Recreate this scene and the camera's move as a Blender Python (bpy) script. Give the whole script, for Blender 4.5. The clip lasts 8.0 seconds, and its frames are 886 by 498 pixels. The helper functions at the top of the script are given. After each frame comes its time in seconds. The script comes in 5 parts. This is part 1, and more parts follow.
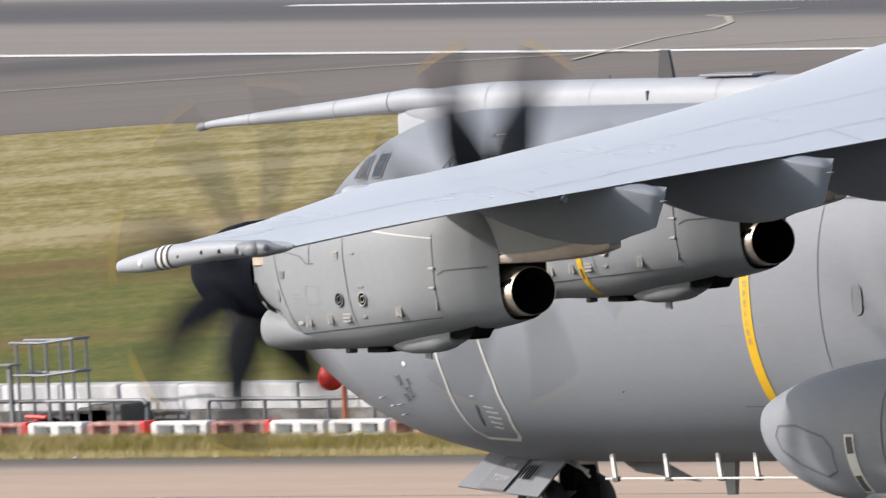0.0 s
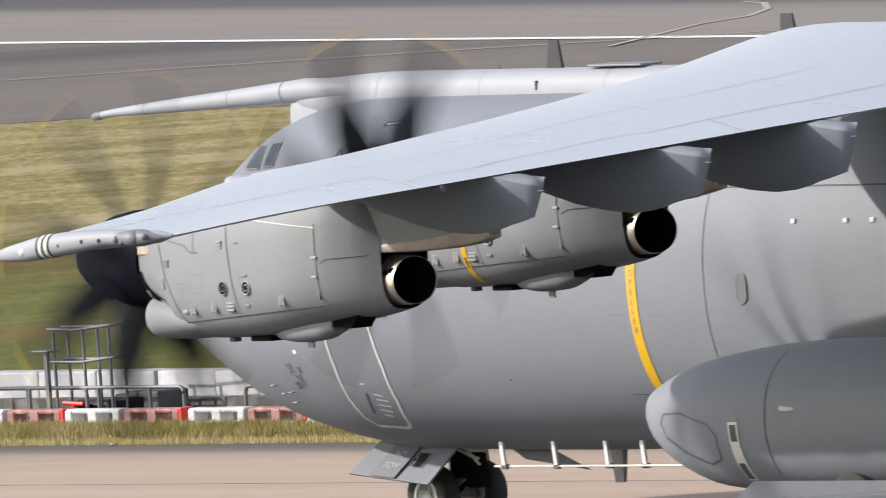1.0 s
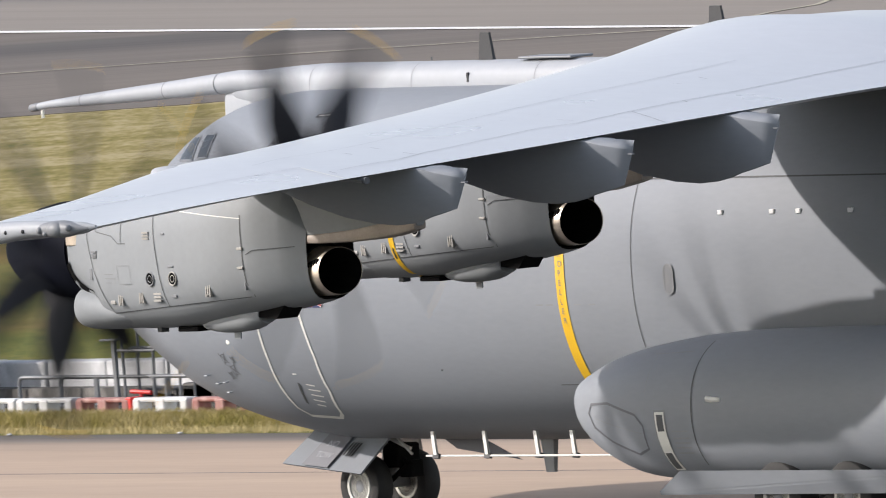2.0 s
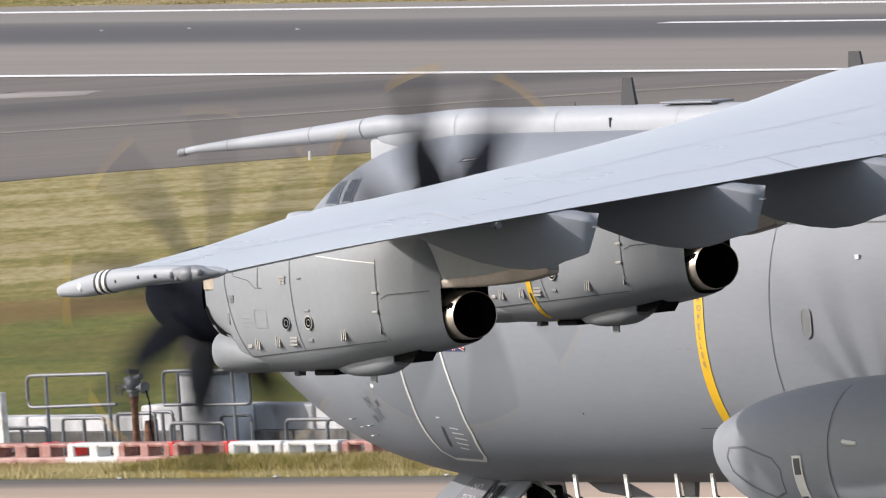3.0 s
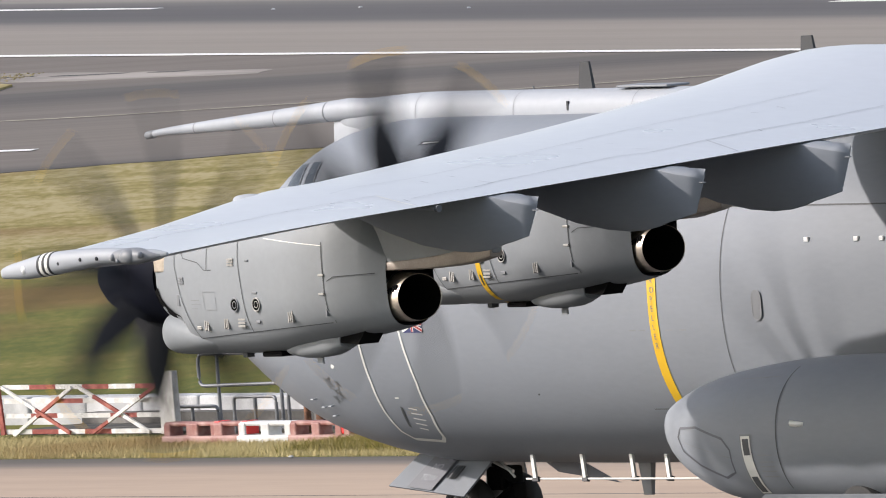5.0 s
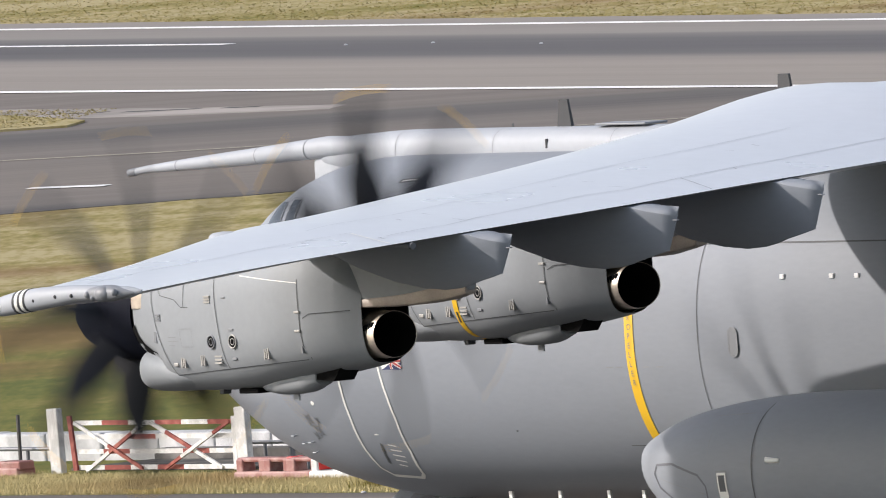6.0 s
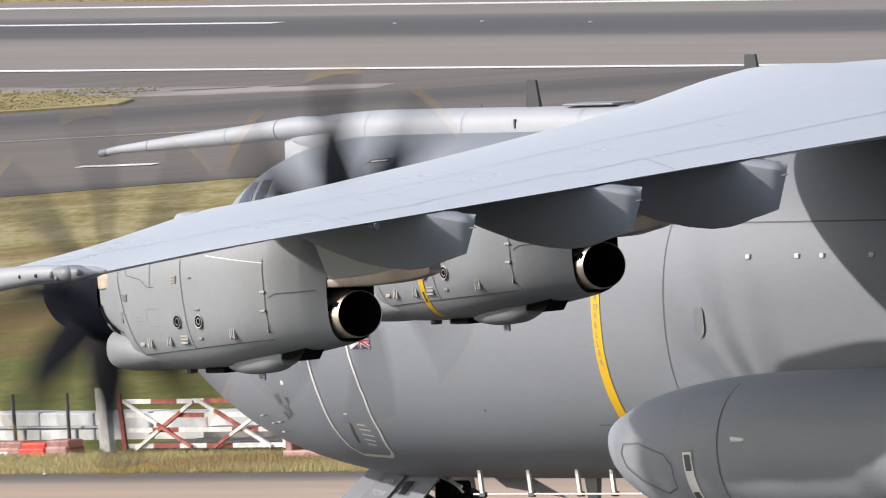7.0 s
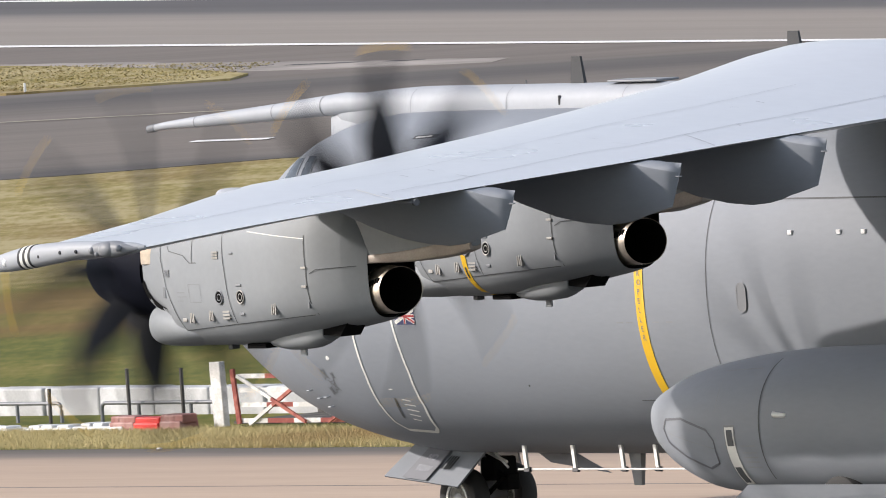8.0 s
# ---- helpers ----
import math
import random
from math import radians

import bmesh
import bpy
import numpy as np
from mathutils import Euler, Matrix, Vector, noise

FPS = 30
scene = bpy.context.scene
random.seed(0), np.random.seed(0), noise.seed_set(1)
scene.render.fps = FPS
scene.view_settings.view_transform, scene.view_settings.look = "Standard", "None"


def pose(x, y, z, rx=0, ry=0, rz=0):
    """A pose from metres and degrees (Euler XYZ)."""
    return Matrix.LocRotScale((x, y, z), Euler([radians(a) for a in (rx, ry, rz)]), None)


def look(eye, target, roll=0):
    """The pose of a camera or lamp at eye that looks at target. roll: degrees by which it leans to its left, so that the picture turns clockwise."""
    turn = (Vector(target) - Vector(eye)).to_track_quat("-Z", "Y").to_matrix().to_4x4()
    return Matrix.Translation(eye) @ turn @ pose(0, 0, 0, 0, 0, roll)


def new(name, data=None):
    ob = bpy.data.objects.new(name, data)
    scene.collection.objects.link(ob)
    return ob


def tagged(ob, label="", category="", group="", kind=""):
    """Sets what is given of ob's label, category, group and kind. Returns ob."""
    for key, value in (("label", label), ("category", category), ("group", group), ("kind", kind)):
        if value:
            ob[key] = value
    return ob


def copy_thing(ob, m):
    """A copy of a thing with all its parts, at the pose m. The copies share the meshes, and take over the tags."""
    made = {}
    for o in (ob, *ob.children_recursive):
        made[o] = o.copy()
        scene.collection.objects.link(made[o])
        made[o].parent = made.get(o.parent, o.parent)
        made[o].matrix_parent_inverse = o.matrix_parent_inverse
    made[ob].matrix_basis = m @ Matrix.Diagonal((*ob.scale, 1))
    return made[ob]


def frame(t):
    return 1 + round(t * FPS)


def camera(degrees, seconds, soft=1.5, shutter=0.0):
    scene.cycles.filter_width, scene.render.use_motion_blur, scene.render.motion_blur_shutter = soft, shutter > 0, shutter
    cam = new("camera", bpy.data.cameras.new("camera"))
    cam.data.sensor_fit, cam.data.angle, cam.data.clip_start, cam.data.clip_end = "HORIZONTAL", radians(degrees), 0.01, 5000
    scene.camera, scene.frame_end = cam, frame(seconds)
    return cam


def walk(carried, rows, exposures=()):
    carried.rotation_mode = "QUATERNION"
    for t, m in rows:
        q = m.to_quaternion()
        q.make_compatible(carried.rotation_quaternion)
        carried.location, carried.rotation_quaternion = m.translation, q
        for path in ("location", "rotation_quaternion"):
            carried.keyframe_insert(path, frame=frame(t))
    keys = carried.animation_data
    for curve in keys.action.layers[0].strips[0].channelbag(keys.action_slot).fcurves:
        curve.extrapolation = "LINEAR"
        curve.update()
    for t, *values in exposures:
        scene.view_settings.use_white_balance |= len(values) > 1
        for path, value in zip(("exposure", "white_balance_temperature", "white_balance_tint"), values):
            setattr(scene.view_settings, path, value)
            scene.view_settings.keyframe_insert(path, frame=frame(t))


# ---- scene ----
# ---- camera ----
EYE = Vector((-319.97, 265.72, 22.16))
LENS = 1.7766
ROLL = -3.982
PANS = (
    (0.0, 50.230, -2.470), (0.4, 50.420, -2.524), (0.5, 50.420, -2.515), (1.0, 50.306, -2.492), (1.2, 50.292, -2.483),
    (2.3, 50.606, -2.522), (2.5, 50.740, -2.516), (3.0, 50.972, -2.384), (3.5, 51.131, -2.378), (4.0, 51.230, -2.401),
    (4.5, 51.264, -2.418), (4.7, 51.279, -2.419), (6.0, 51.458, -2.322), (6.5, 51.461, -2.311), (7.0, 51.559, -2.358),
    (7.5, 51.699, -2.376), (8.0, 51.791, -2.393))


def aim(pan, tilt):
    a, b = radians(pan), radians(tilt)
    way = Vector((math.sin(a) * math.cos(b), -math.cos(a) * math.cos(b), math.sin(b)))
    return look(EYE, EYE + way * 400, ROLL)


cam = camera(LENS, 8.0, soft=0.95, shutter=0.29)
walk(cam, [(t, aim(p, q)) for t, p, q in PANS], ((0.0, 0.77, 6760, 13.5), (8.0, 0.77, 6760, 13.5)))

# ---- world and sun ----
SUN_TO = Vector((0.88, 1.0, 0.74)).normalized()
elev = math.asin(SUN_TO.z)
world = bpy.data.worlds.new("sky_world")
scene.world = world
world.use_nodes = True
wn = world.node_tree.nodes
sky = wn.new("ShaderNodeTexSky")
sky.sky_type = "NISHITA"
sky.sun_disc = False
sky.sun_elevation = elev
sky.sun_rotation = math.atan2(SUN_TO.x, SUN_TO.y)
sky.dust_density = 1.0
wn["Background"].inputs["Strength"].default_value = 0.135
pale = wn.new("ShaderNodeHueSaturation")  # thin high cloud
pale.inputs["Saturation"].default_value = 0.62
world.node_tree.links.new(sky.outputs["Color"], pale.inputs["Color"])
world.node_tree.links.new(pale.outputs["Color"], wn["Background"].inputs["Color"])
sun = new("sun", bpy.data.lights.new("sun", "SUN"))
sun.data.energy = 2.45
sun.data.angle = radians(0.8)
sun.data.color = (1.0, 0.965, 0.925)
sun.matrix_world = look(SUN_TO * 100, (0, 0, 0))


# ---- materials ----
def shader(name, base, rough=0.6, metal=0.0, var=0.12, scale=3.0, fine=40.0, bump=0.0, tint=None, stretch=(1, 1, 1), spec=0.5, tint_pos=(0.45, 0.62)):
    """A principled material with two scales of noise in its colour and roughness."""
    m = bpy.data.materials.new(name)
    m.use_nodes = True
    nt = m.node_tree
    b = nt.nodes["Principled BSDF"]
    b.inputs["Metallic"].default_value = metal
    b.inputs["Specular IOR Level"].default_value = spec
    co = nt.nodes.new("ShaderNodeTexCoord")
    mp = nt.nodes.new("ShaderNodeMapping")
    mp.inputs["Scale"].default_value = stretch
    nt.links.new(co.outputs["Object"], mp.inputs["Vector"])
    big = nt.nodes.new("ShaderNodeTexNoise")
    big.inputs["Scale"].default_value = scale
    big.inputs["Detail"].default_value = 5
    small = nt.nodes.new("ShaderNodeTexNoise")
    small.inputs["Scale"].default_value = fine
    small.inputs["Detail"].default_value = 3
    for n in (big, small):
        nt.links.new(mp.outputs["Vector"], n.inputs["Vector"])
    ramp = nt.nodes.new("ShaderNodeValToRGB")
    ramp.color_ramp.elements[0].position, ramp.color_ramp.elements[1].position = (0.3, 0.7) if tint is None else tint_pos
    lo = [c * (1 - var) for c in base]
    hi = [min(1, c * (1 + var)) for c in base] if tint is None else tint
    ramp.color_ramp.elements[0].color = (*lo, 1)
    ramp.color_ramp.elements[1].color = (*hi, 1)
    nt.links.new(big.outputs["Fac"], ramp.inputs["Fac"])
    mix = nt.nodes.new("ShaderNodeMix")
    mix.data_type, mix.blend_type = "RGBA", "OVERLAY"
    mix.inputs["Factor"].default_value = min(1, var * 1.5)
    nt.links.new(ramp.outputs["Color"], mix.inputs[6])
    nt.links.new(small.outputs["Color"], mix.inputs[7])
    bw = nt.nodes.new("ShaderNodeRGBToBW")
    nt.links.new(small.outputs["Color"], bw.inputs["Color"])
    nt.links.new(bw.outputs["Val"], mix.inputs[7])
    nt.links.new(mix.outputs[2], b.inputs["Base Color"])
    rr = nt.nodes.new("ShaderNodeMapRange")
    rr.inputs["To Min"].default_value, rr.inputs["To Max"].default_value = max(0.02, rough - 0.1), min(1, rough + 0.1)
    nt.links.new(big.outputs["Fac"], rr.inputs["Value"])
    nt.links.new(rr.outputs["Result"], b.inputs["Roughness"])
    if bump:
        bp = nt.nodes.new("ShaderNodeBump")
        bp.inputs["Strength"].default_value = bump
        bp.inputs["Distance"].default_value = 0.02
        nt.links.new(small.outputs["Fac"], bp.inputs["Height"])
        nt.links.new(bp.outputs["Normal"], b.inputs["Normal"])
    return m


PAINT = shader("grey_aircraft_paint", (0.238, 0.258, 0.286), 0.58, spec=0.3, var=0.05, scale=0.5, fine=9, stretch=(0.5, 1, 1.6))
PAINT_NAC = shader("nacelle_grey_paint", (0.268, 0.286, 0.300), 0.58, spec=0.3, var=0.05, scale=0.8, fine=10)
# the aircraft grey lifted, skylight on the wing's top put into its colour
WING_GREY_LIT = shader("skylit_wing_grey", (0.45, 0.475, 0.515), 0.30, var=0.05, scale=0.4, fine=6, stretch=(0.4, 1, 1))
# pale fairing grey, also lifted for the light on the crown's upward faces
PALE_TOPLIT = shader("pale_toplit_fairing_grey", (0.36, 0.38, 0.41), 0.55, spec=0.35, var=0.05, scale=0.6, fine=8)
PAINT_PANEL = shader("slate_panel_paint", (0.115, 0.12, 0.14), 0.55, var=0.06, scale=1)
# aircraft grey darkened to offset the sun on the outward-leaning door
DOOR_GREY_SHADED = shader("gear_door_shaded_grey", (0.180, 0.196, 0.218), 0.6, var=0.08, scale=1.5, spec=0.3)
PAINT_DARK = shader("darker_grey_paint", (0.20, 0.21, 0.225), 0.5, var=0.06, scale=1)
SEAM = shader("panel_seam", (0.085, 0.09, 0.095), 0.7, var=0.1)
SEAM_SOFT = shader("soft_panel_seam", (0.23, 0.24, 0.255), 0.6, var=0.1)
SEAM_WING = shader("wing_panel_seam", (0.22, 0.23, 0.255), 0.6, var=0.1)
SEAM_FAINT = shader("faint_wing_seam", (0.34, 0.36, 0.39), 0.5, var=0.1)
BLACK = shader("black_composite", (0.005, 0.0062, 0.012), 0.7, var=0.15, spec=0.08)
BLADE = shader("dark_blade_composite", (0.013, 0.014, 0.018), 0.5, var=0.12, spec=0.35)
LATCH = shader("pale_latch_metal", (0.36, 0.35, 0.33), 0.5, metal=0.2, var=0.1)
# serves for soot, and as painted shade in gaps, vents and slots
SOOT_AND_GAP = shader("soot_and_gap_black", (0.005, 0.005, 0.005), 0.9, var=0.2, spec=0.1)
STEEL = shader("heat_stained_steel", (0.60, 0.53, 0.45), 0.38, metal=0.8, var=0.15, scale=6)
TITAN = shader("bare_titanium", (0.36, 0.31, 0.27), 0.55, metal=0.15, var=0.15, scale=3)
YELLOW = shader("yellow_marking", (0.78, 0.47, 0.02), 0.5, var=0.05)
BLADE_TIP = shader("yellow_blade_tip", (0.85, 0.47, 0.03), 0.5, var=0.05)
WHITE = shader("white_marking", (0.72, 0.72, 0.68), 0.5, var=0.06)
RED = shader("red_marking", (0.45, 0.03, 0.03), 0.5, var=0.08)
NAVY = shader("navy_marking", (0.02, 0.03, 0.12), 0.5, var=0.08)
LETTER = shader("dark_grey_lettering", (0.03, 0.032, 0.036), 0.6, var=0.1)
RUBBER = shader("tyre_rubber", (0.02, 0.02, 0.02), 0.75, var=0.25, scale=8, bump=0.1)
RIM = shader("white_wheel_rim", (0.55, 0.55, 0.52), 0.4, metal=0.2, var=0.15, scale=12)
GLASS_DARK = shader("dark_cockpit_glass", (0.05, 0.06, 0.07), 0.25, var=0.1, spec=0.35)
LAMP_W = shader("clear_lamp_lens", (0.85, 0.85, 0.85), 0.15, var=0.02)

GALV = shader("galvanised_tube", (0.17, 0.178, 0.19), 0.55, metal=0.3, var=0.15, scale=6)
PLASTIC_W = shader("white_plastic_barrier", (0.60, 0.60, 0.59), 0.45, var=0.10, scale=4, tint=(0.70, 0.70, 0.69))
PLASTIC_R = shader("sun_faded_red_plastic", (0.33, 0.135, 0.115), 0.6, var=0.15, scale=3, tint=(0.43, 0.26, 0.23))
PLASTIC_RED = shader("bright_red_plastic", (0.70, 0.035, 0.03), 0.45, var=0.1)
WALL_W = shader("white_concrete_block", (0.45, 0.455, 0.46), 0.75, var=0.14, scale=1.6, fine=18, tint=(0.57, 0.575, 0.58), bump=0.1)
TARMAC_DARK = shader("dark_damp_soil", (0.055, 0.05, 0.045), 0.9, var=0.4, scale=1.5, fine=12, tint=(0.11, 0.10, 0.08), bump=0.4)
# for asphalt cracks, and for the added slab that cuts bounced light
CRACK_BOUNCE_BLACK = shader("crack_and_bounce_cut_black", (0.05, 0.049, 0.05), 0.9, var=0.15, scale=0.4, fine=6, tint=(0.07, 0.068, 0.068))
ASPHALT_D = shader("dark_shoulder_asphalt", (0.125, 0.12, 0.12), 0.9, var=0.12, scale=0.5, fine=6, tint=(0.165, 0.155, 0.15))
ASPHALT_L = shader("pale_worn_asphalt", (0.25, 0.222, 0.198), 0.9, var=0.12, scale=0.5, fine=3, stretch=(0.4, 1, 1), tint=(0.33, 0.295, 0.265))
LINE_W = shader("white_line_paint", (0.75, 0.74, 0.72), 0.7, var=0.1, scale=0.5)
LINE_Y = shader("faded_yellow_line_paint", (0.38, 0.345, 0.27), 0.8, var=0.15, scale=0.6)


def banded(name, normal, stops, along=0.012, across=0.35, amount=0.14, wander=1.2):
    """Asphalt whose tone changes in soft strips: stops are (distance along the normal, colour), with wavering edges and long streaks."""
    m = bpy.data.materials.new(name)
    m.use_nodes = True
    nt = m.node_tree
    b = nt.nodes["Principled BSDF"]
    b.inputs["Roughness"].default_value = 0.9
    b.inputs["Specular IOR Level"].default_value = 0.3
    geo = nt.nodes.new("ShaderNodeNewGeometry")
    ang = math.atan2(normal[1], normal[0])

    def streaks(fa, fc, detail, shift):
        mp = nt.nodes.new("ShaderNodeMapping")
        mp.vector_type = "TEXTURE"
        mp.inputs["Rotation"].default_value = (0, 0, ang)
        mp.inputs["Scale"].default_value = (1 / fc, 1 / fa, 1000.0)
        mp.inputs["Location"].default_value = (shift, shift, 0)
        nz = nt.nodes.new("ShaderNodeTexNoise")
        nz.inputs["Scale"].default_value = 1.0
        nz.inputs["Detail"].default_value = detail
        nt.links.new(geo.outputs["Position"], mp.inputs["Vector"])
        nt.links.new(mp.outputs["Vector"], nz.inputs["Vector"])
        return nz.outputs["Fac"]

    dot = nt.nodes.new("ShaderNodeVectorMath")
    dot.operation = "DOT_PRODUCT"
    dot.inputs[1].default_value = (normal[0], normal[1], 0)
    nt.links.new(geo.outputs["Position"], dot.inputs[0])
    waver = nt.nodes.new("ShaderNodeMath")
    waver.operation = "MULTIPLY_ADD"
    waver.inputs[1].default_value = wander
    nt.links.new(streaks(along * 2, across, 4, 5.0), waver.inputs[0])
    nt.links.new(dot.outputs["Value"], waver.inputs[2])
    lo, hi = stops[0][0], stops[-1][0]
    rng_ = nt.nodes.new("ShaderNodeMapRange")
    rng_.inputs["From Min"].default_value, rng_.inputs["From Max"].default_value = lo + wander / 2, hi + wander / 2
    nt.links.new(waver.outputs[0], rng_.inputs["Value"])
    ramp = nt.nodes.new("ShaderNodeValToRGB")
    e = ramp.color_ramp.elements
    e[0].position, e[0].color = 0.0, (*stops[0][1], 1)
    e[1].position, e[1].color = 1.0, (*stops[-1][1], 1)
    for q, c in stops[1:-1]:
        k = e.new((q - lo) / (hi - lo))
        k.color = (*c, 1)
    nt.links.new(rng_.outputs["Result"], ramp.inputs["Fac"])
    last = ramp.outputs["Color"]
    for fa, fc, k in ((along, across * 1.6, amount), (along * 12, across * 8, amount * 0.6)):
        tone = nt.nodes.new("ShaderNodeMapRange")
        tone.inputs["From Min"].default_value, tone.inputs["From Max"].default_value = 0.3, 0.7
        tone.inputs["To Min"].default_value, tone.inputs["To Max"].default_value = 1 - k, 1 + k
        nt.links.new(streaks(fa, fc, 6, 40 * fc), tone.inputs["Value"])
        mul = nt.nodes.new("ShaderNodeVectorMath")
        mul.operation = "SCALE"
        nt.links.new(last, mul.inputs[0])
        nt.links.new(tone.outputs["Result"], mul.inputs["Scale"])
        last = mul.outputs["Vector"]
    nt.links.new(last, b.inputs["Base Color"])
    return m


TAXIWAY = banded("tan_concrete_with_dark_edge", Vector((0.0, 1.0)), [(-15.5, (0.098, 0.084, 0.072)), (-14.6, (0.125, 0.108, 0.093)), (-14.0, (0.20, 0.165, 0.135)), (-13.3, (0.36, 0.275, 0.21)), (-12.0, (0.42, 0.315, 0.235)), (-6.0, (0.45, 0.34, 0.255)), (0.3, (0.43, 0.325, 0.245))],
                 along=0.05, across=0.5, amount=0.06, wander=0.7)
KERB_G = shader("stained_grey_concrete", (0.10, 0.095, 0.088), 0.85, var=0.3, scale=1.5, fine=10, tint=(0.20, 0.19, 0.175), bump=0.3)
RUNWAY_N = Vector((-0.1551, -0.9879))  # across the runway, away from the taxiway
RUNWAY = banded("runway_asphalt", RUNWAY_N, [(98.0, (0.235, 0.209, 0.183)), (108.6, (0.245, 0.216, 0.189)), (110.4, (0.192, 0.174, 0.159)), (111.6, (0.107, 0.101, 0.100)), (113.6, (0.085, 0.080, 0.083)),
                                             (116.4, (0.101, 0.095, 0.096)), (117.8, (0.144, 0.133, 0.126)), (118.6, (0.215, 0.195, 0.177)), (126.0, (0.240, 0.214, 0.192))], amount=0.06, wander=0.8)
APRON = banded("streaked_apron_asphalt", Vector((0.71, -0.704)), [(154.0, (0.090, 0.081, 0.076)), (161.5, (0.083, 0.075, 0.070)), (164.5, (0.147, 0.126, 0.110)), (176.0, (0.163, 0.140, 0.120)), (188.0, (0.149, 0.129, 0.112)), (196.0, (0.138, 0.120, 0.106)),
                                                                 (200.5, (0.081, 0.073, 0.069)), (204.0, (0.095, 0.086, 0.080)), (207.0, (0.147, 0.126, 0.110)), (235.0, (0.156, 0.134, 0.117))], along=0.02, across=0.3, amount=0.12, wander=3.0)


def grass_material(name, island, rough=0.85, bias=None, gain=1.0):
    """Grass colour in long bands: green by the taxiway, straw further off, with reddish sorrel patches."""
    m = bpy.data.materials.new(name)
    m.use_nodes = True
    nt = m.node_tree
    b = nt.nodes["Principled BSDF"]
    b.inputs["Roughness"].default_value = rough
    b.inputs["Specular IOR Level"].default_value = 0.15
    geo = nt.nodes.new("ShaderNodeNewGeometry")

    def noise_at(rot, scale, detail, offset=0.0):
        mp = nt.nodes.new("ShaderNodeMapping")
        mp.vector_type = "TEXTURE"
        mp.inputs["Rotation"].default_value = (0, 0, radians(-rot))
        mp.inputs["Scale"].default_value = (1 / scale[0], 1 / scale[1], 1000.0)
        mp.inputs["Location"].default_value = (offset, offset, 0)
        nz = nt.nodes.new("ShaderNodeTexNoise")
        nz.inputs["Scale"].default_value = 1.0
        nz.inputs["Detail"].default_value = detail
        nt.links.new(geo.outputs["Position"], mp.inputs["Vector"])
        nt.links.new(mp.outputs["Vector"], nz.inputs["Vector"])
        return nz.outputs["Fac"]

    def add(a, b_, k):
        n = nt.nodes.new("ShaderNodeMath")
        n.operation = "MULTIPLY_ADD"
        nt.links.new(b_, n.inputs[0])
        n.inputs[1].default_value = k
        if isinstance(a, float):
            n.inputs[2].default_value = a
        else:
            nt.links.new(a, n.inputs[2])
        return n.outputs[0]

    bands = noise_at(40, (0.16, 0.035, 0.0), 4)
    clumps = noise_at(40, (0.7, 0.45, 0.0), 6, 31.0)
    away = nt.nodes.new("ShaderNodeVectorMath")
    away.operation = "DOT_PRODUCT"
    away.inputs[1].default_value = (0.77, -0.64, 0)
    nt.links.new(geo.outputs["Position"], away.inputs[0])
    zone = nt.nodes.new("ShaderNodeMath")
    zone.operation = "MULTIPLY_ADD"
    zone.inputs[1].default_value = 16.0
    nt.links.new(noise_at(40, (0.08, 0.05, 0.0), 5, 19.0), zone.inputs[0])
    nt.links.new(away.outputs["Value"], zone.inputs[2])

    def zones(stops):
        rm = nt.nodes.new("ShaderNodeMapRange")
        rm.inputs["From Min"].default_value, rm.inputs["From Max"].default_value = 68.0, 188.0
        nt.links.new(zone.outputs[0], rm.inputs["Value"])
        cr = nt.nodes.new("ShaderNodeValToRGB")
        ee = cr.color_ramp.elements
        ee[0].position, ee[0].color = 0.0, (stops[0][1],) * 3 + (1,)
        ee[1].position, ee[1].color = 1.0, (stops[-1][1],) * 3 + (1,)
        for q, g in stops[1:-1]:
            k = ee.new((q + 8 - 68.0) / 120.0)
            k.color = (g, g, g, 1)
        nt.links.new(rm.outputs["Result"], cr.inputs["Fac"])
        return cr.outputs["Color"]
    dry = zones([(60, 0.10), (88, 0.11), (96, 0.15), (106, 0.20), (111, 0.24), (114, 0.40), (135, 0.45), (150, 0.40), (180, 0.44)])
    v = add(-0.57 if bias is None else -0.34, bands, 0.62)
    v = add(v, clumps, 0.34)
    v = add(v, noise_at(40, (0.5, 2.4, 0.0), 7, 11.0), 0.34)
    v = add(add(v, dry, 0.9), clumps, 0.0) if bias is None else add(v, clumps, bias)
    v = add(v, noise_at(40, (1.1, 5.5, 0.0), 5, 3.0), 0.34)
    v = add(v, geo.outputs["Random Per Island"], island)
    ramp = nt.nodes.new("ShaderNodeValToRGB")
    e = ramp.color_ramp.elements
    e[0].position, e[0].color = 0.22, (0.082, 0.096, 0.014, 1)
    e[1].position, e[1].color = 0.72, (0.36, 0.30, 0.155, 1)
    for q, c in ((0.36, (0.128, 0.126, 0.022, 1)), (0.47, (0.172, 0.150, 0.036, 1)), (0.58, (0.250, 0.203, 0.070, 1))):
        k = e.new(q)
        k.color = c
    nt.links.new(v, ramp.inputs["Fac"])
    red = noise_at(40, (0.06, 0.055, 0.0), 5, 77.0)
    rr = nt.nodes.new("ShaderNodeMapRange")
    rr.inputs["From Min"].default_value, rr.inputs["From Max"].default_value = 0.55, 0.67
    rr.inputs["To Max"].default_value = 0.6
    nt.links.new(add(red, zones([(60, 0.0), (84, 0.0), (93, 0.11), (97, 0.04), (104, 0.13), (109, 0.07), (113, 0.0), (180, 0.0)]), 1.0), rr.inputs["Value"])
    mix = nt.nodes.new("ShaderNodeMix")
    mix.data_type = "RGBA"
    nt.links.new(rr.outputs["Result"], mix.inputs["Factor"])
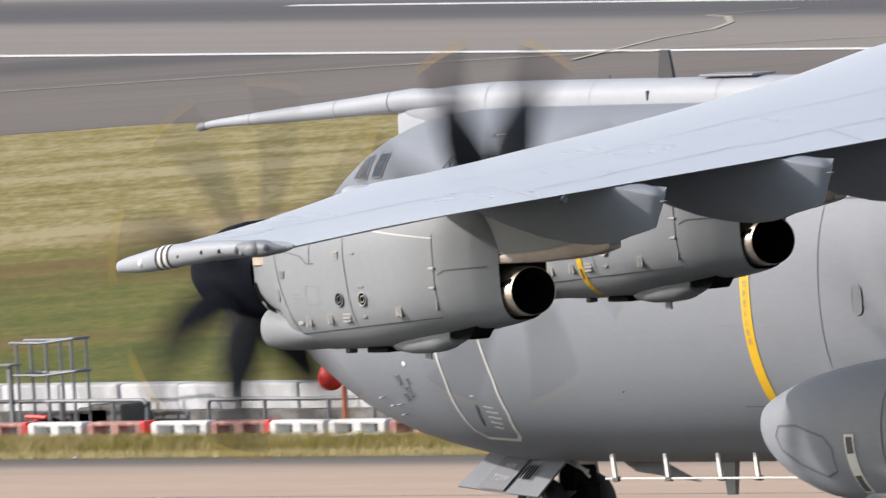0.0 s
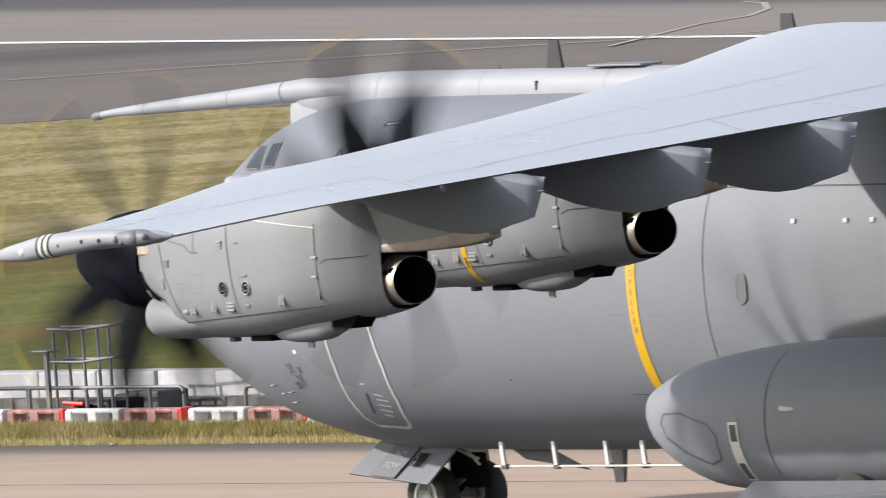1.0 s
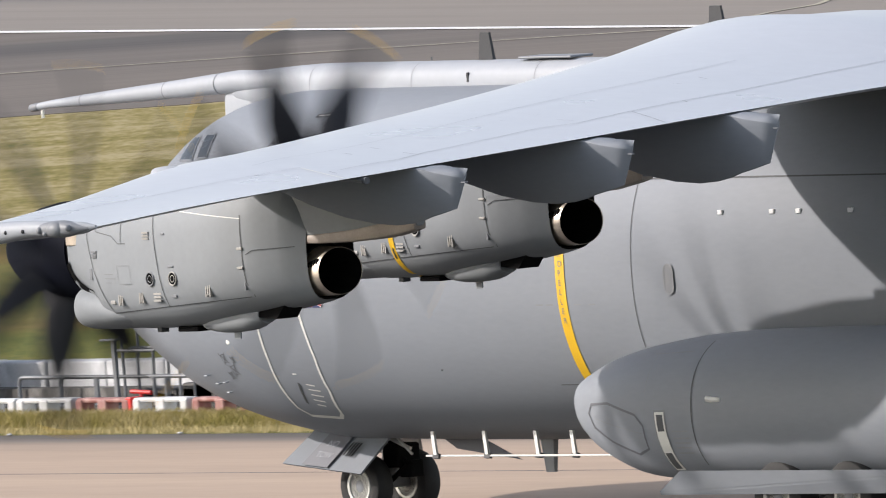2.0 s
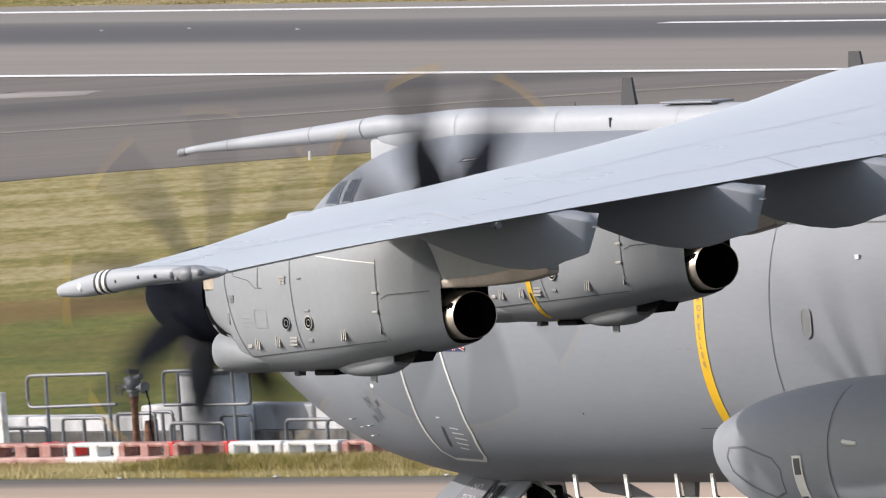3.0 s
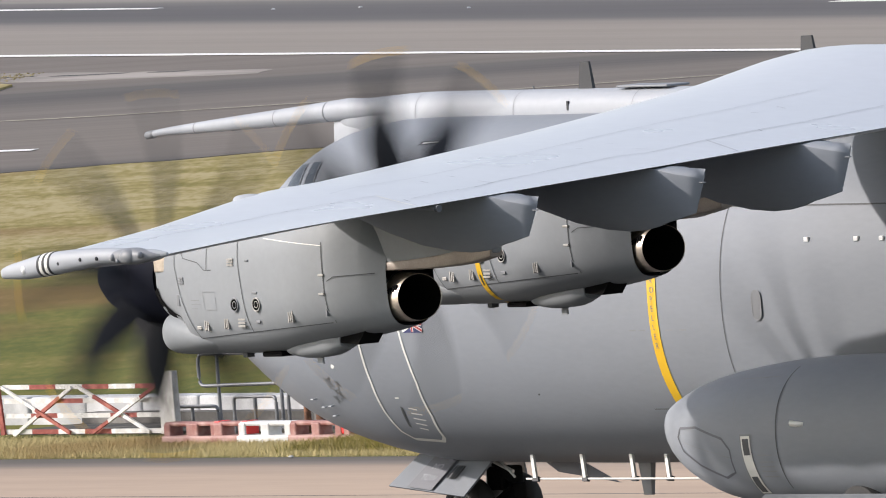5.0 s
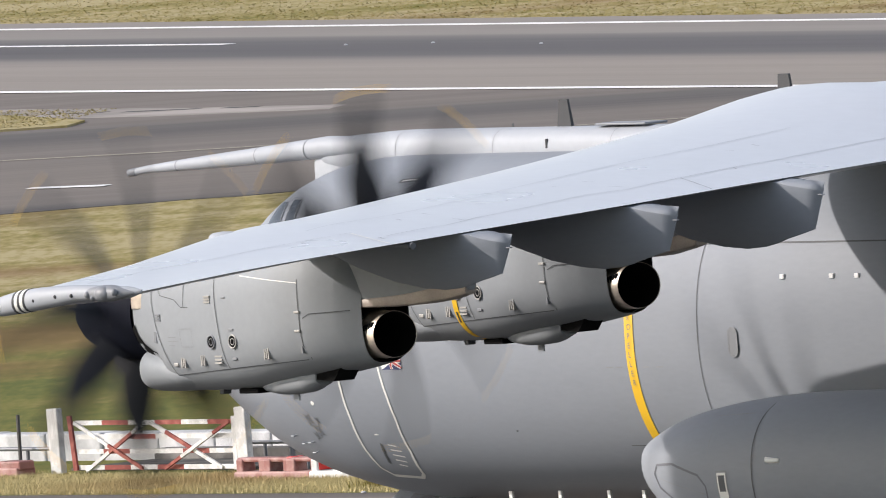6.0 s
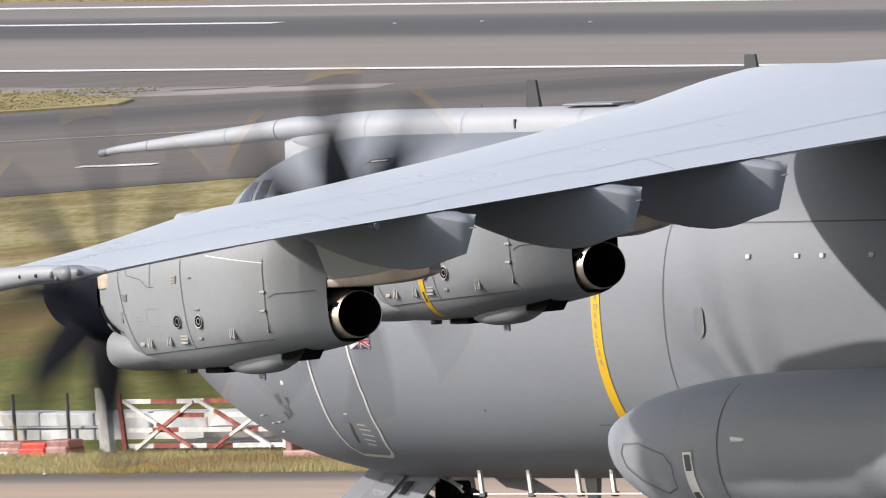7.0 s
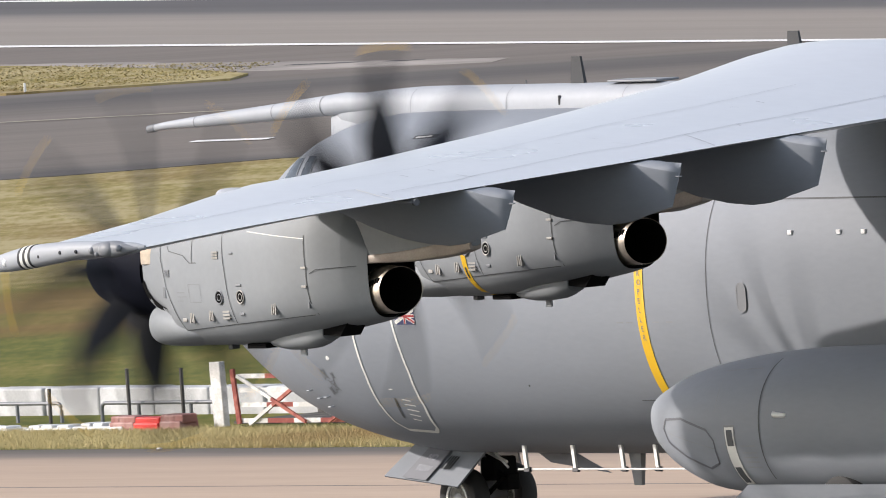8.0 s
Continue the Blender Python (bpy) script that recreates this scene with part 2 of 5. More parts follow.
    nt.links.new(ramp.outputs["Color"], mix.inputs[6])
    mix.inputs[7].default_value = (0.165, 0.082, 0.030, 1)
    bright = nt.nodes.new("ShaderNodeVectorMath")
    bright.operation = "SCALE"
    bright.inputs["Scale"].default_value = gain
    nt.links.new(mix.outputs[2], bright.inputs[0])
    nt.links.new(bright.outputs["Vector"], b.inputs["Base Color"])
    return m


GRASS_SOIL = grass_material("mown_grass_ground", 0.0)
GRASS = grass_material("grass_blades", 0.10)
GRASS_VERGE = grass_material("rough_verge_grass", 0.16, bias=0.95, gain=1.5)
GRASS_LUSH = grass_material("lush_verge_grass", 0.22, bias=-0.02, gain=1.3)
TANK_P = shader("pale_grey_cabinet_paint", (0.42, 0.435, 0.45), 0.5, var=0.08, scale=2)
ORANGE = shader("faded_orange_paint", (0.50, 0.15, 0.07), 0.6, var=0.15, scale=5)
RUST = shader("rusty_iron", (0.16, 0.07, 0.04), 0.85, var=0.3, scale=9, tint=(0.24, 0.11, 0.06))
WOOD_W = shader("flaking_white_wood", (0.66, 0.65, 0.62), 0.7, var=0.2, scale=5, fine=30, tint=(0.74, 0.73, 0.71))
WOOD_R = shader("weathered_red_wood", (0.30, 0.06, 0.045), 0.75, var=0.25, scale=5, fine=30, tint=(0.38, 0.12, 0.09))
POLE_G = shader("dark_iron_pole", (0.09, 0.085, 0.08), 0.7, metal=0.3, var=0.2)


# ---- mesh helpers ----
H = 3.62  # height of the fuselage axis above the ground


def link_mesh(name, verts, faces, mat, parent=None, label="", smooth=False):
    me = bpy.data.meshes.new(name)
    me.from_pydata([tuple(v) for v in verts], [], faces)
    me.materials.append(mat)
    if smooth:
        for p in me.polygons:
            p.use_smooth = True
    me.update()
    ob = new(name, me)
    if parent:
        ob.parent = parent
    if label:
        tagged(ob, label)
    return ob


def part(name, bm, mat, parent=None, label="", smooth=False, shift=(0, 0, 0)):
    """One bmesh as one mesh object under a thing or a part."""
    bmesh.ops.recalc_face_normals(bm, faces=bm.faces)
    if any(shift):
        bmesh.ops.translate(bm, verts=bm.verts, vec=shift)
    me = bpy.data.meshes.new(name)
    bm.to_mesh(me)
    bm.free()
    me.materials.append(mat)
    if smooth:
        for p in me.polygons:
            p.use_smooth = True
        me.set_sharp_from_angle(angle=radians(40))
    ob = new(name, me)
    if parent:
        ob.parent = parent
    if label:
        tagged(ob, label)
    return ob


def add_box(bm, lo, hi, bevel=0.0):
    x0, y0, z0 = lo
    x1, y1, z1 = hi
    b = bmesh.new()
    bmesh.ops.create_cube(b, size=1.0)
    for v in b.verts:
        v.co = Vector(((x0 + x1) / 2 + v.co.x * (x1 - x0), (y0 + y1) / 2 + v.co.y * (y1 - y0), (z0 + z1) / 2 + v.co.z * (z1 - z0)))
    if bevel:
        bmesh.ops.bevel(b, geom=b.edges[:], offset=bevel, segments=2, affect="EDGES", profile=0.5)
    merge(bm, b)


def merge(bm, b):
    me = bpy.data.meshes.new("tmp")
    b.to_mesh(me)
    b.free()
    bm.from_mesh(me)
    bpy.data.meshes.remove(me)


def add_tube(bm, pts, r, n=8, cap=True, radii=None):
    """A tube along points."""
    pts = [Vector(p) for p in pts]
    rings = []
    for i, p in enumerate(pts):
        d = (pts[min(i + 1, len(pts) - 1)] - pts[max(i - 1, 0)]).normalized()
        up = Vector((0, 0, 1)) if abs(d.z) < 0.95 else Vector((1, 0, 0))
        a = d.cross(up).normalized()
        b = d.cross(a).normalized()
        rr = radii[i] if radii else r
        rings.append([bm.verts.new(p + (a * math.cos(2 * math.pi * k / n) + b * math.sin(2 * math.pi * k / n)) * rr) for k in range(n)])
    for r0, r1 in zip(rings, rings[1:]):
        for k in range(n):
            bm.faces.new((r0[k], r0[(k + 1) % n], r1[(k + 1) % n], r1[k]))
    if cap:
        bm.faces.new(rings[0])
        bm.faces.new(rings[-1])


def rounded(pts, r=0.08, n=4):
    """A polyline with its inner corners rounded."""
    pts = [Vector(p) for p in pts]
    out = [pts[0]]
    for a, b, c in zip(pts, pts[1:], pts[2:]):
        p0 = b + (a - b).normalized() * min(r, (a - b).length / 2)
        p1 = b + (c - b).normalized() * min(r, (c - b).length / 2)
        for k in range(n + 1):
            t = k / n
            out.append(p0 * (1 - t) ** 2 + b * 2 * t * (1 - t) + p1 * t * t)
    out.append(pts[-1])
    return out


def smooth_interp(x, xs, ys):
    """Monotone cubic through the stations."""
    xs, ys = np.asarray(xs, float), np.asarray(ys, float)
    if xs[0] > xs[-1]:
        xs, ys = xs[::-1], ys[::-1]
    h, d = np.diff(xs), np.diff(ys) / np.diff(xs)
    m = np.zeros(len(xs))
    m[0], m[-1] = d[0], d[-1]
    for i in range(1, len(xs) - 1):
        if d[i - 1] * d[i] > 0:
            m[i] = 2 * d[i - 1] * d[i] / (d[i - 1] + d[i])
    x = min(max(x, xs[0]), xs[-1])
    i = min(max(int(np.searchsorted(xs, x)) - 1, 0), len(h) - 1)
    t = (x - xs[i]) / h[i]
    return float((1 + 2 * t) * (1 - t) ** 2 * ys[i] + t * (1 - t) ** 2 * h[i] * m[i] + t * t * (3 - 2 * t) * ys[i + 1] + t * t * (t - 1) * h[i] * m[i + 1])


class Body:
    """A lofted shell along x: stations of (x, middle y, half width, top, bottom), a superellipse across."""

    def __init__(self, stations, power=2.0, mid=None):
        s = sorted(stations)
        self.xs, self.yc, self.hw, self.top, self.bot = (list(c) for c in zip(*s))
        self.power, self.mid = power, mid

    def at(self, x):
        return [smooth_interp(x, self.xs, c) for c in (self.yc, self.hw, self.top, self.bot)]

    def side(self, x, z, sign=1):
        """The y of the skin at x and z."""
        yc, hw, top, bot = self.at(x)
        zc = (top + bot) / 2 if self.mid is None else bot + (top - bot) * self.mid
        q = (z - zc) / ((top - zc) if z > zc else (zc - bot))
        q = min(abs(q), 0.999)
        return yc + sign * hw * (1 - q ** self.power) ** (1 / self.power)

    def ring(self, x, n):
        yc, hw, top, bot = self.at(x)
        zc = (top + bot) / 2 if self.mid is None else bot + (top - bot) * self.mid
        out = []
        for k in range(n):
            a = 2 * math.pi * k / n
            c, s = math.cos(a), math.sin(a)
            y = hw * math.copysign(abs(c) ** (2 / self.power), c)
            z = ((top - zc) if s > 0 else (zc - bot)) * math.copysign(abs(s) ** (2 / self.power), s)
            out.append((x, yc + y, zc + z))
        return out

    def loft(self, bm, step=0.3, n=48, cap=True, x0=None, x1=None):
        a, b = self.xs[0] if x0 is None else x0, self.xs[-1] if x1 is None else x1
        count = max(2, int(round((b - a) / step)))
        xs = sorted(set([a + (b - a) * i / count for i in range(count + 1)] + [x for x in self.xs if a <= x <= b]))
        rings = [[bm.verts.new(p) for p in self.ring(x, n)] for x in xs]
        for r0, r1 in zip(rings, rings[1:]):
            for k in range(n):
                bm.faces.new((r0[k], r0[(k + 1) % n], r1[(k + 1) % n], r1[k]))
        if cap:
            bm.faces.new(rings[0])
            bm.faces.new(rings[-1])
        return bm

    def ribbon(self, bm, pts, width, lift=0.006, step=0.12, closed=False):
        """A strip painted along (x, z) points on the port skin."""
        pts = [Vector(p) for p in pts]
        if closed:
            pts.append(pts[0])
        fine = []
        for a, b in zip(pts, pts[1:]):
            k = max(1, int((b - a).length / step))
            fine += [a.lerp(b, i / k) for i in range(k)]
        fine.append(pts[-1])
        last = None
        for i, p in enumerate(fine):
            d = (fine[min(i + 1, len(fine) - 1)] - fine[max(i - 1, 0)]).normalized()
            nn = Vector((-d.y, d.x)) * width / 2
            pair = []
            for q in (p + nn, p - nn):
                pair.append(bm.verts.new((q.x, self.side(q.x, q.y) + lift, q.y)))
            if last:
                bm.faces.new((last[0], last[1], pair[1], pair[0]))
            last = pair


def letters(name, text, size, mat, parent, place, label="", shear=0.0):
    """A word as a flat mesh; place maps its (u, v) to space."""
    cu = bpy.data.curves.new("word", "FONT")
    cu.body, cu.size, cu.shear = text, size, shear
    tmp = bpy.data.objects.new("word", cu)
    scene.collection.objects.link(tmp)
    dg = bpy.context.evaluated_depsgraph_get()
    me = bpy.data.meshes.new_from_object(tmp.evaluated_get(dg))
    bpy.data.objects.remove(tmp)
    for v in me.vertices:
        v.co = place(v.co.x, v.co.y)
    me.materials.clear()
    me.materials.append(mat)
    me.name = name
    ob = new(name, me)
    ob.parent = parent
    if label:
        tagged(ob, label)
    return ob


def slab(name, pts, z, thick, mat, label, category, kind="structure"):
    """A flat slab with a polygon outline."""
    n = len(pts)
    vs = [(x, y, z) for x, y in pts] + [(x, y, z - thick) for x, y in pts]
    fs = [tuple(range(n)), tuple(range(2 * n - 1, n - 1, -1))] + [(i, i + n, (i + 1) % n + n, (i + 1) % n) for i in range(n)]
    ob = link_mesh(name, vs, fs, mat)
    bm = bmesh.new()
    bm.from_mesh(ob.data)
    bmesh.ops.recalc_face_normals(bm, faces=bm.faces)
    bm.to_mesh(ob.data)
    bm.free()
    return tagged(ob, label, category, kind=kind)


# ---- ground ----
ground = slab("ground", [(-2500, -2500), (2500, -2500), (2500, 2500), (-2500, 2500)], 0.0, 0.3, GRASS_SOIL,
              "airfield ground under mown yellowing grass", "ground")
slab("taxiway", [(-420, -15.4), (420, -15.4), (420, 0.3), (-420, 0.3)], 0.012, 0.2, TAXIWAY, "tan concrete taxiway with tyre-worn joints", "taxiway")
# unseen slab, added near-black to cut light bounced up under the aircraft
slab("bounce_cut_slab", [(-420, 0.3), (420, 0.3), (420, 40), (-420, 40)], 0.010, 0.2, CRACK_BOUNCE_BLACK, "unseen near-black slab cutting the light bounced onto the aircraft's underside", "taxiway")
for yj in (-7.8, -2.2):
    slab("joint", [(-200, yj - 0.03), (200, yj - 0.03), (200, yj + 0.03), (-200, yj + 0.03)], 0.016, 0.003, ASPHALT_D, "", "").parent = bpy.data.objects["taxiway"]

RW = -0.157  # the runway's line runs a little off the taxiway's


def band(x0, x1, c0, c1):
    return [(x0, c0 + RW * x0), (x1, c0 + RW * x1), (x1, c1 + RW * x1), (x0, c1 + RW * x0)]


# crossing taxiway between the field and the runway
def ragged(pts, step=0.9, amount=0.3):
    """An outline with its legs broken up, as worn edges are."""
    out, dice = [], random.Random(5)
    for (x0, y0), (x1, y1) in zip(pts, pts[1:]):
        n = max(1, int(math.hypot(x1 - x0, y1 - y0) / step))
        out += [(x0 + (x1 - x0) * i / n + dice.uniform(-amount, amount), y0 + (y1 - y0) * i / n + dice.uniform(-amount, amount)) for i in range(n)]
    return out + [pts[-1]]


slab("asphalt_apron", [(2, -106.6)] + ragged([(60, -106), (118, -105.6), (131, -102.4), (134.2, -98.0), (136.2, -92.6), (139.0, -86.5), (146, -78), (160, -64)]) + [(185, -40), (320, 30), (700, 130), (700, -219.9), (5, -110.8)], 0.010, 0.2, APRON, "grey asphalt taxiway joining the runway", "taxiway")
slab("runway", band(-700, 900, -101.6, -125.8), 0.02, 0.2, RUNWAY, "pale grey asphalt runway with a dark rubber-stained strip", "runway")
slab("runway_line", band(-700, 900, -101.4, -101.95), 0.03, 0.004, LINE_W, "white runway side line", "road marking")
slab("runway_line", band(-700, 900, -123.3, -123.8), 0.03, 0.004, LINE_W, "white runway side line", "road marking")
for k in range(-12, 12):
    x0 = 209.6 + k * 62.0
    slab("centre_line_dash", band(x0, x0 + 31.0, -117.05, -117.45), 0.034, 0.004, LINE_W, "white dash of the runway centre line", "road marking")


def stripe_path(name, pts, w, mat, label, z=0.034):
    out, back = [], []
    for i, p in enumerate(pts):
        a, b = Vector(pts[max(i - 1, 0)]), Vector(pts[min(i + 1, len(pts) - 1)])
        d = (b - a).normalized()
        n = Vector((-d.y, d.x)) * w / 2
        out.append(tuple(Vector(p) + n))
        back.append(tuple(Vector(p) - n))
    return slab(name, out + back[::-1], z, 0.004, mat, label, "road marking")


stripe_path("guide_line", [(175, -99), (158.1, -107.8), (153.1, -112.4), (148.9, -117.3), (144, -122), (135, -128)], 0.16, LINE_Y, "faded yellow taxi guide line")
stripe_path("guide_line", [(140, -121), (145.7, -128.3), (147.2, -131.0), (149.6, -133.6), (152.4, -135.9), (153.9, -136.6), (153, -138.4)], 0.16, LINE_Y, "faded yellow curved taxi guide line")
slab("white_dash", [(147.8, -96.0), (145.7, -96.4), (146.1, -96.95), (148.2, -96.55)], 0.03, 0.004, LINE_W, "short white painted dash", "road marking")
slab("worn_patch", ragged([(171, -122.6), (172.3, -124.2), (179, -124.4), (190, -126.2), (198, -126.4), (186, -122.4), (176, -121.3)], 0.8, 0.16), 0.016, 0.005, ASPHALT_L, "pale worn patch of asphalt", "pavement")
slab("grass_island", [(174.6, -118.0), (176.4, -119.9), (182, -122.3), (191.4, -125.0), (230, -129), (240, -118), (205, -112.5), (186, -112.6), (178.0, -114.4)], 0.06, 0.1, GRASS_SOIL,
     "low island of dry yellow grass", "grass")

# ---- aircraft ----
aircraft = tagged(new("transport_aircraft"), "grey four-engined military turboprop transport aircraft taxiing on concrete", "aircraft")
UP = (0, 0, H)

FUS = Body([(13.0, 0, 0.03, -0.22, -0.28), (12.9, 0, 0.36, -0.02, -0.50), (12.65, 0, 0.72, 0.28, -0.68), (12.2, 0, 1.12, 0.72, -0.92), (11.7, 0, 1.45, 1.14, -1.15), (11.1, 0, 1.76, 1.57, -1.44), (10.6, 0, 2.0, 1.90, -1.66),
            (10.2, 0, 2.18, 2.15, -1.83), (9.7, 0, 2.37, 2.41, -2.0), (9.2, 0, 2.52, 2.58, -2.14), (8.2, 0, 2.70, 2.69, -2.34), (7.2, 0, 2.78, 2.70, -2.46), (3.3, 0, 2.80, 2.70, -2.50), (-14, 0, 2.80, 2.70, -2.50),
            (-18, 0, 2.74, 2.70, -1.95), (-23, 0, 2.35, 2.70, -0.75), (-28, 0, 1.60, 2.68, 0.60), (-31.8, 0, 0.5, 2.4, 1.75)], 2.3)
bm = bmesh.new()
FUS.loft(bm, 0.35, 72)
fuselage = part("fuselage", bm, PAINT, aircraft, smooth=True, shift=UP)


def fus_strip(name, runs, width, mat, label="", lift=0.006, body=FUS, parent=None):
    bm = bmesh.new()
    for run in runs:
        body.ribbon(bm, run, width, lift)
    return part(name, bm, mat, parent or fuselage, label, shift=UP)


def arc(cx, cz, r, a0, a1, n=6):
    return [(cx + r * math.cos(radians(a0 + (a1 - a0) * i / n)), cz + r * math.sin(radians(a0 + (a1 - a0) * i / n))) for i in range(n + 1)]


# propeller warning stripe and its letters
fus_strip("warning_stripe", [[(-0.08, z) for z in np.linspace(1.7, -1.75, 30)]], 0.20, YELLOW, "yellow propeller warning stripe", 0.008)
for i, ch in enumerate("PROPELLER"):
    z0 = 0.47 - i * 0.138
    letters("letter", ch, 0.125, PAINT_DARK, fuselage, lambda u, v, z0=z0: (-0.04 - u, FUS.side(0, z0 + v) + 0.016, z0 + v + H))
# hoop and lengthwise seams
fus_strip("seam", [[(-1.68, z) for z in np.linspace(2.0, -1.0, 26)]], 0.013, SEAM)
fus_strip("seam", [[(x, 1.42) for x in np.linspace(-1.7, -9, 12)]], 0.022, SEAM)
fus_strip("seam", [[(x, -1.55) for x in np.linspace(0.62, 0.2, 4)]], 0.012, SEAM)
# crew door with white outline
DOOR = [(6.98, 0.25), (6.97, -0.30), (6.96, -0.67), (6.96, -1.10), (7.03, -1.55), (7.06, -1.87), (6.95, -2.0), (6.33, -2.04), (6.20, -1.98), (5.97, -1.62), (5.87, -1.10), (5.89, -0.77), (5.96, -0.30), (6.0, 0.25)]
fus_strip("crew_door_outline", [DOOR], 0.045, WHITE, "white outline of the crew door", 0.008)
for run in ([(6.57, -1.34), (6.48, -1.34)], [(6.40, -1.50), (6.22, -1.53)], [(6.42, -1.58), (6.18, -1.61)], [(6.45, -1.66), (6.2, -1.70)], [(6.5, -1.74), (6.28, -1.78)], [(6.52, -1.82), (6.36, -1.85)]):
    fus_strip("stencil", [run], 0.02, WHITE)
fus_strip("door_handle", [[(6.55, -1.48), (6.72, -1.80)]], 0.045, SEAM, "dark recessed door handle")
# emblem ahead of the door: outline shapes only
for cx, cz, r in ((8.10, -1.10, 0.085), (7.96, -1.28, 0.095), (8.12, -1.36, 0.06), (7.86, -1.12, 0.05)):
    ring = arc(cx, cz, r, 35, 395, 4)
    fus_strip("emblem", [ring, [(cx + r * 1.2, cz + r * 0.9), (cx - r * 1.3, cz - r * 0.8)], [(cx - r * 0.8, cz + r * 1.1), (cx + r * 0.5, cz - r * 1.2)]], 0.012, SEAM, "dark outlined emblem")
for x, z in ((8.82, -1.36), (8.62, -1.48), (8.50, -1.62), (8.36, -1.46)):
    bm = bmesh.new()
    add_tube(bm, [(x, 0, 0), (x + 0.02, 0.05, -0.01), (x + 0.07, 0.06, -0.01)], 0.013, 8)
    part("air_data_probe", bm, PALE_TOPLIT, fuselage, shift=(0, FUS.side(x, z), z + H))
# words above the wing
letters("lettering", "ROYAL", 0.36, LETTER, fuselage, lambda u, v: (7.2 - u, FUS.side(7.2 - u, 1.94 + 0.68 * v) + 0.008, 1.94 + 0.68 * v + H), "dark grey service lettering", shear=0.25)
# small flag
FLAG = lambda *pts: [(5.62 + a, -0.22 + b) for a, b in pts]
for k, (mat, runs) in enumerate(((NAVY, [FLAG((0.24, 0), (-0.24, 0))]), (WHITE, [FLAG((0.24, 0.1), (-0.24, -0.1)), FLAG((0.24, -0.1), (-0.24, 0.1)), FLAG((0.24, 0), (-0.24, 0)), FLAG((0, 0.12), (0, -0.12))]),
                                (RED, [FLAG((0.24, 0), (-0.24, 0)), FLAG((0, 0.12), (0, -0.12)), FLAG((0.24, 0.1), (-0.24, -0.1))]))):
    fus_strip("flag", runs, (0.26, 0.06, 0.03)[k], mat, "small union flag", 0.006 + 0.004 * k)
# round sensor dot, stains and small fittings
for x, z, r, mat, nm in ((7.80, -0.84, 0.045, WHITE, "sensor"), (3.10, -1.30, 0.02, LETTER, "vent")):
    bm = bmesh.new()
    bmesh.ops.create_uvsphere(bm, u_segments=12, v_segments=8, radius=r)
    for v in bm.verts:
        v.co.y *= 0.12
    part(nm, bm, mat, fuselage, smooth=True, shift=(x, FUS.side(x, z), z + H))
for x0 in (0.45, 0.22, -0.40, -0.72):
    fus_strip("stencil", [[(x0 + 0.08, -0.36), (x0 - 0.08, -0.36)]], 0.022, SEAM_SOFT)
# cabin window
bm = bmesh.new()
FUS.ribbon(bm, [(-2.5, 0.12), (-2.5, -0.13)], 0.24, 0.010, 0.06)
cabin_window = part("cabin_window", bm, SEAM_SOFT, fuselage, "small oval cabin window", shift=UP)
bm = bmesh.new()
pts = arc(-2.5, 0.10, 0.105, 0, 180, 8) + arc(-2.5, -0.12, 0.105, 180, 360, 8)
bm.faces.new([bm.verts.new((x, FUS.side(x, z) + 0.018, z + H)) for x, z in pts])
part("pane", bm, PAINT_DARK, cabin_window, "dark grey oval pane")
bm = bmesh.new()
FUS.ribbon(bm, pts, 0.02, 0.02, closed=True)
part("frame", bm, SEAM_SOFT, cabin_window, shift=UP)
# formation light strips
for x in (-3.64, -4.78, -5.36, -6.5):
    bm = bmesh.new()
    add_box(bm, (x - 0.05, -0.02, -0.035), (x + 0.05, 0.03, 0.035), 0.01)
    part("marker_light", bm, LAMP_W, fuselage, shift=(0, FUS.side(x, 0.93), 0.93 + H))

# cockpit side windows
for pts in ([(9.385, 1.79), (9.47, 2.10), (9.195, 2.12), (8.934, 1.797)], [(8.817, 1.82), (9.022, 2.145), (8.747, 2.155), (8.538, 1.838)]):
    bm = bmesh.new()
    a, b, c, d = (Vector(q) for q in pts)
    rows = []
    for i in range(6):
        p0, p1 = a.lerp(b, i / 5), d.lerp(c, i / 5)
        row = []
        for k in range(6):
            q = p0.lerp(p1, k / 5)
            row.append(bm.verts.new((q.x, FUS.side(q.x, q.y) + 0.012, q.y + H)))
        rows.append(row)
    for r0, r1 in zip(rows, rows[1:]):
        for k in range(5):
            bm.faces.new((r0[k], r0[k + 1], r1[k + 1], r1[k]))
    win = part("cockpit_window", bm, GLASS_DARK, aircraft, "dark cockpit window pane")
    bm = bmesh.new()
    FUS.ribbon(bm, pts, 0.022, 0.016, closed=True)
    part("frame", bm, PAINT_DARK, win, shift=UP)
vent = fus_strip("upper_vent", [[(6.64, 2.371), (6.09, 2.394)]], 0.05, LETTER, "dark framed vent slot")
fus_strip("vent_bar", [[(6.58, 2.374), (6.22, 2.39)]], 0.02, WHITE, "", 0.012, FUS, vent)

# crown fairing and refuelling probe
CROWN = Body([(10.3, 0.2, 0.10, 2.90, 2.64), (10.0, 0.16, 0.20, 2.94, 2.5), (9.4, 0.1, 0.29, 2.99, 2.4), (8.0, 0.05, 0.34, 3.05, 2.4), (4, 0, 0.36, 3.04, 2.4), (0, 0, 0.4, 3.04, 2.4), (-4, 0, 0.45, 3.0, 2.4)], 2.4)
bm = bmesh.new()
CROWN.loft(bm, 0.4, 24)
part("crown_fairing", bm, PALE_TOPLIT, aircraft, smooth=True, shift=UP)
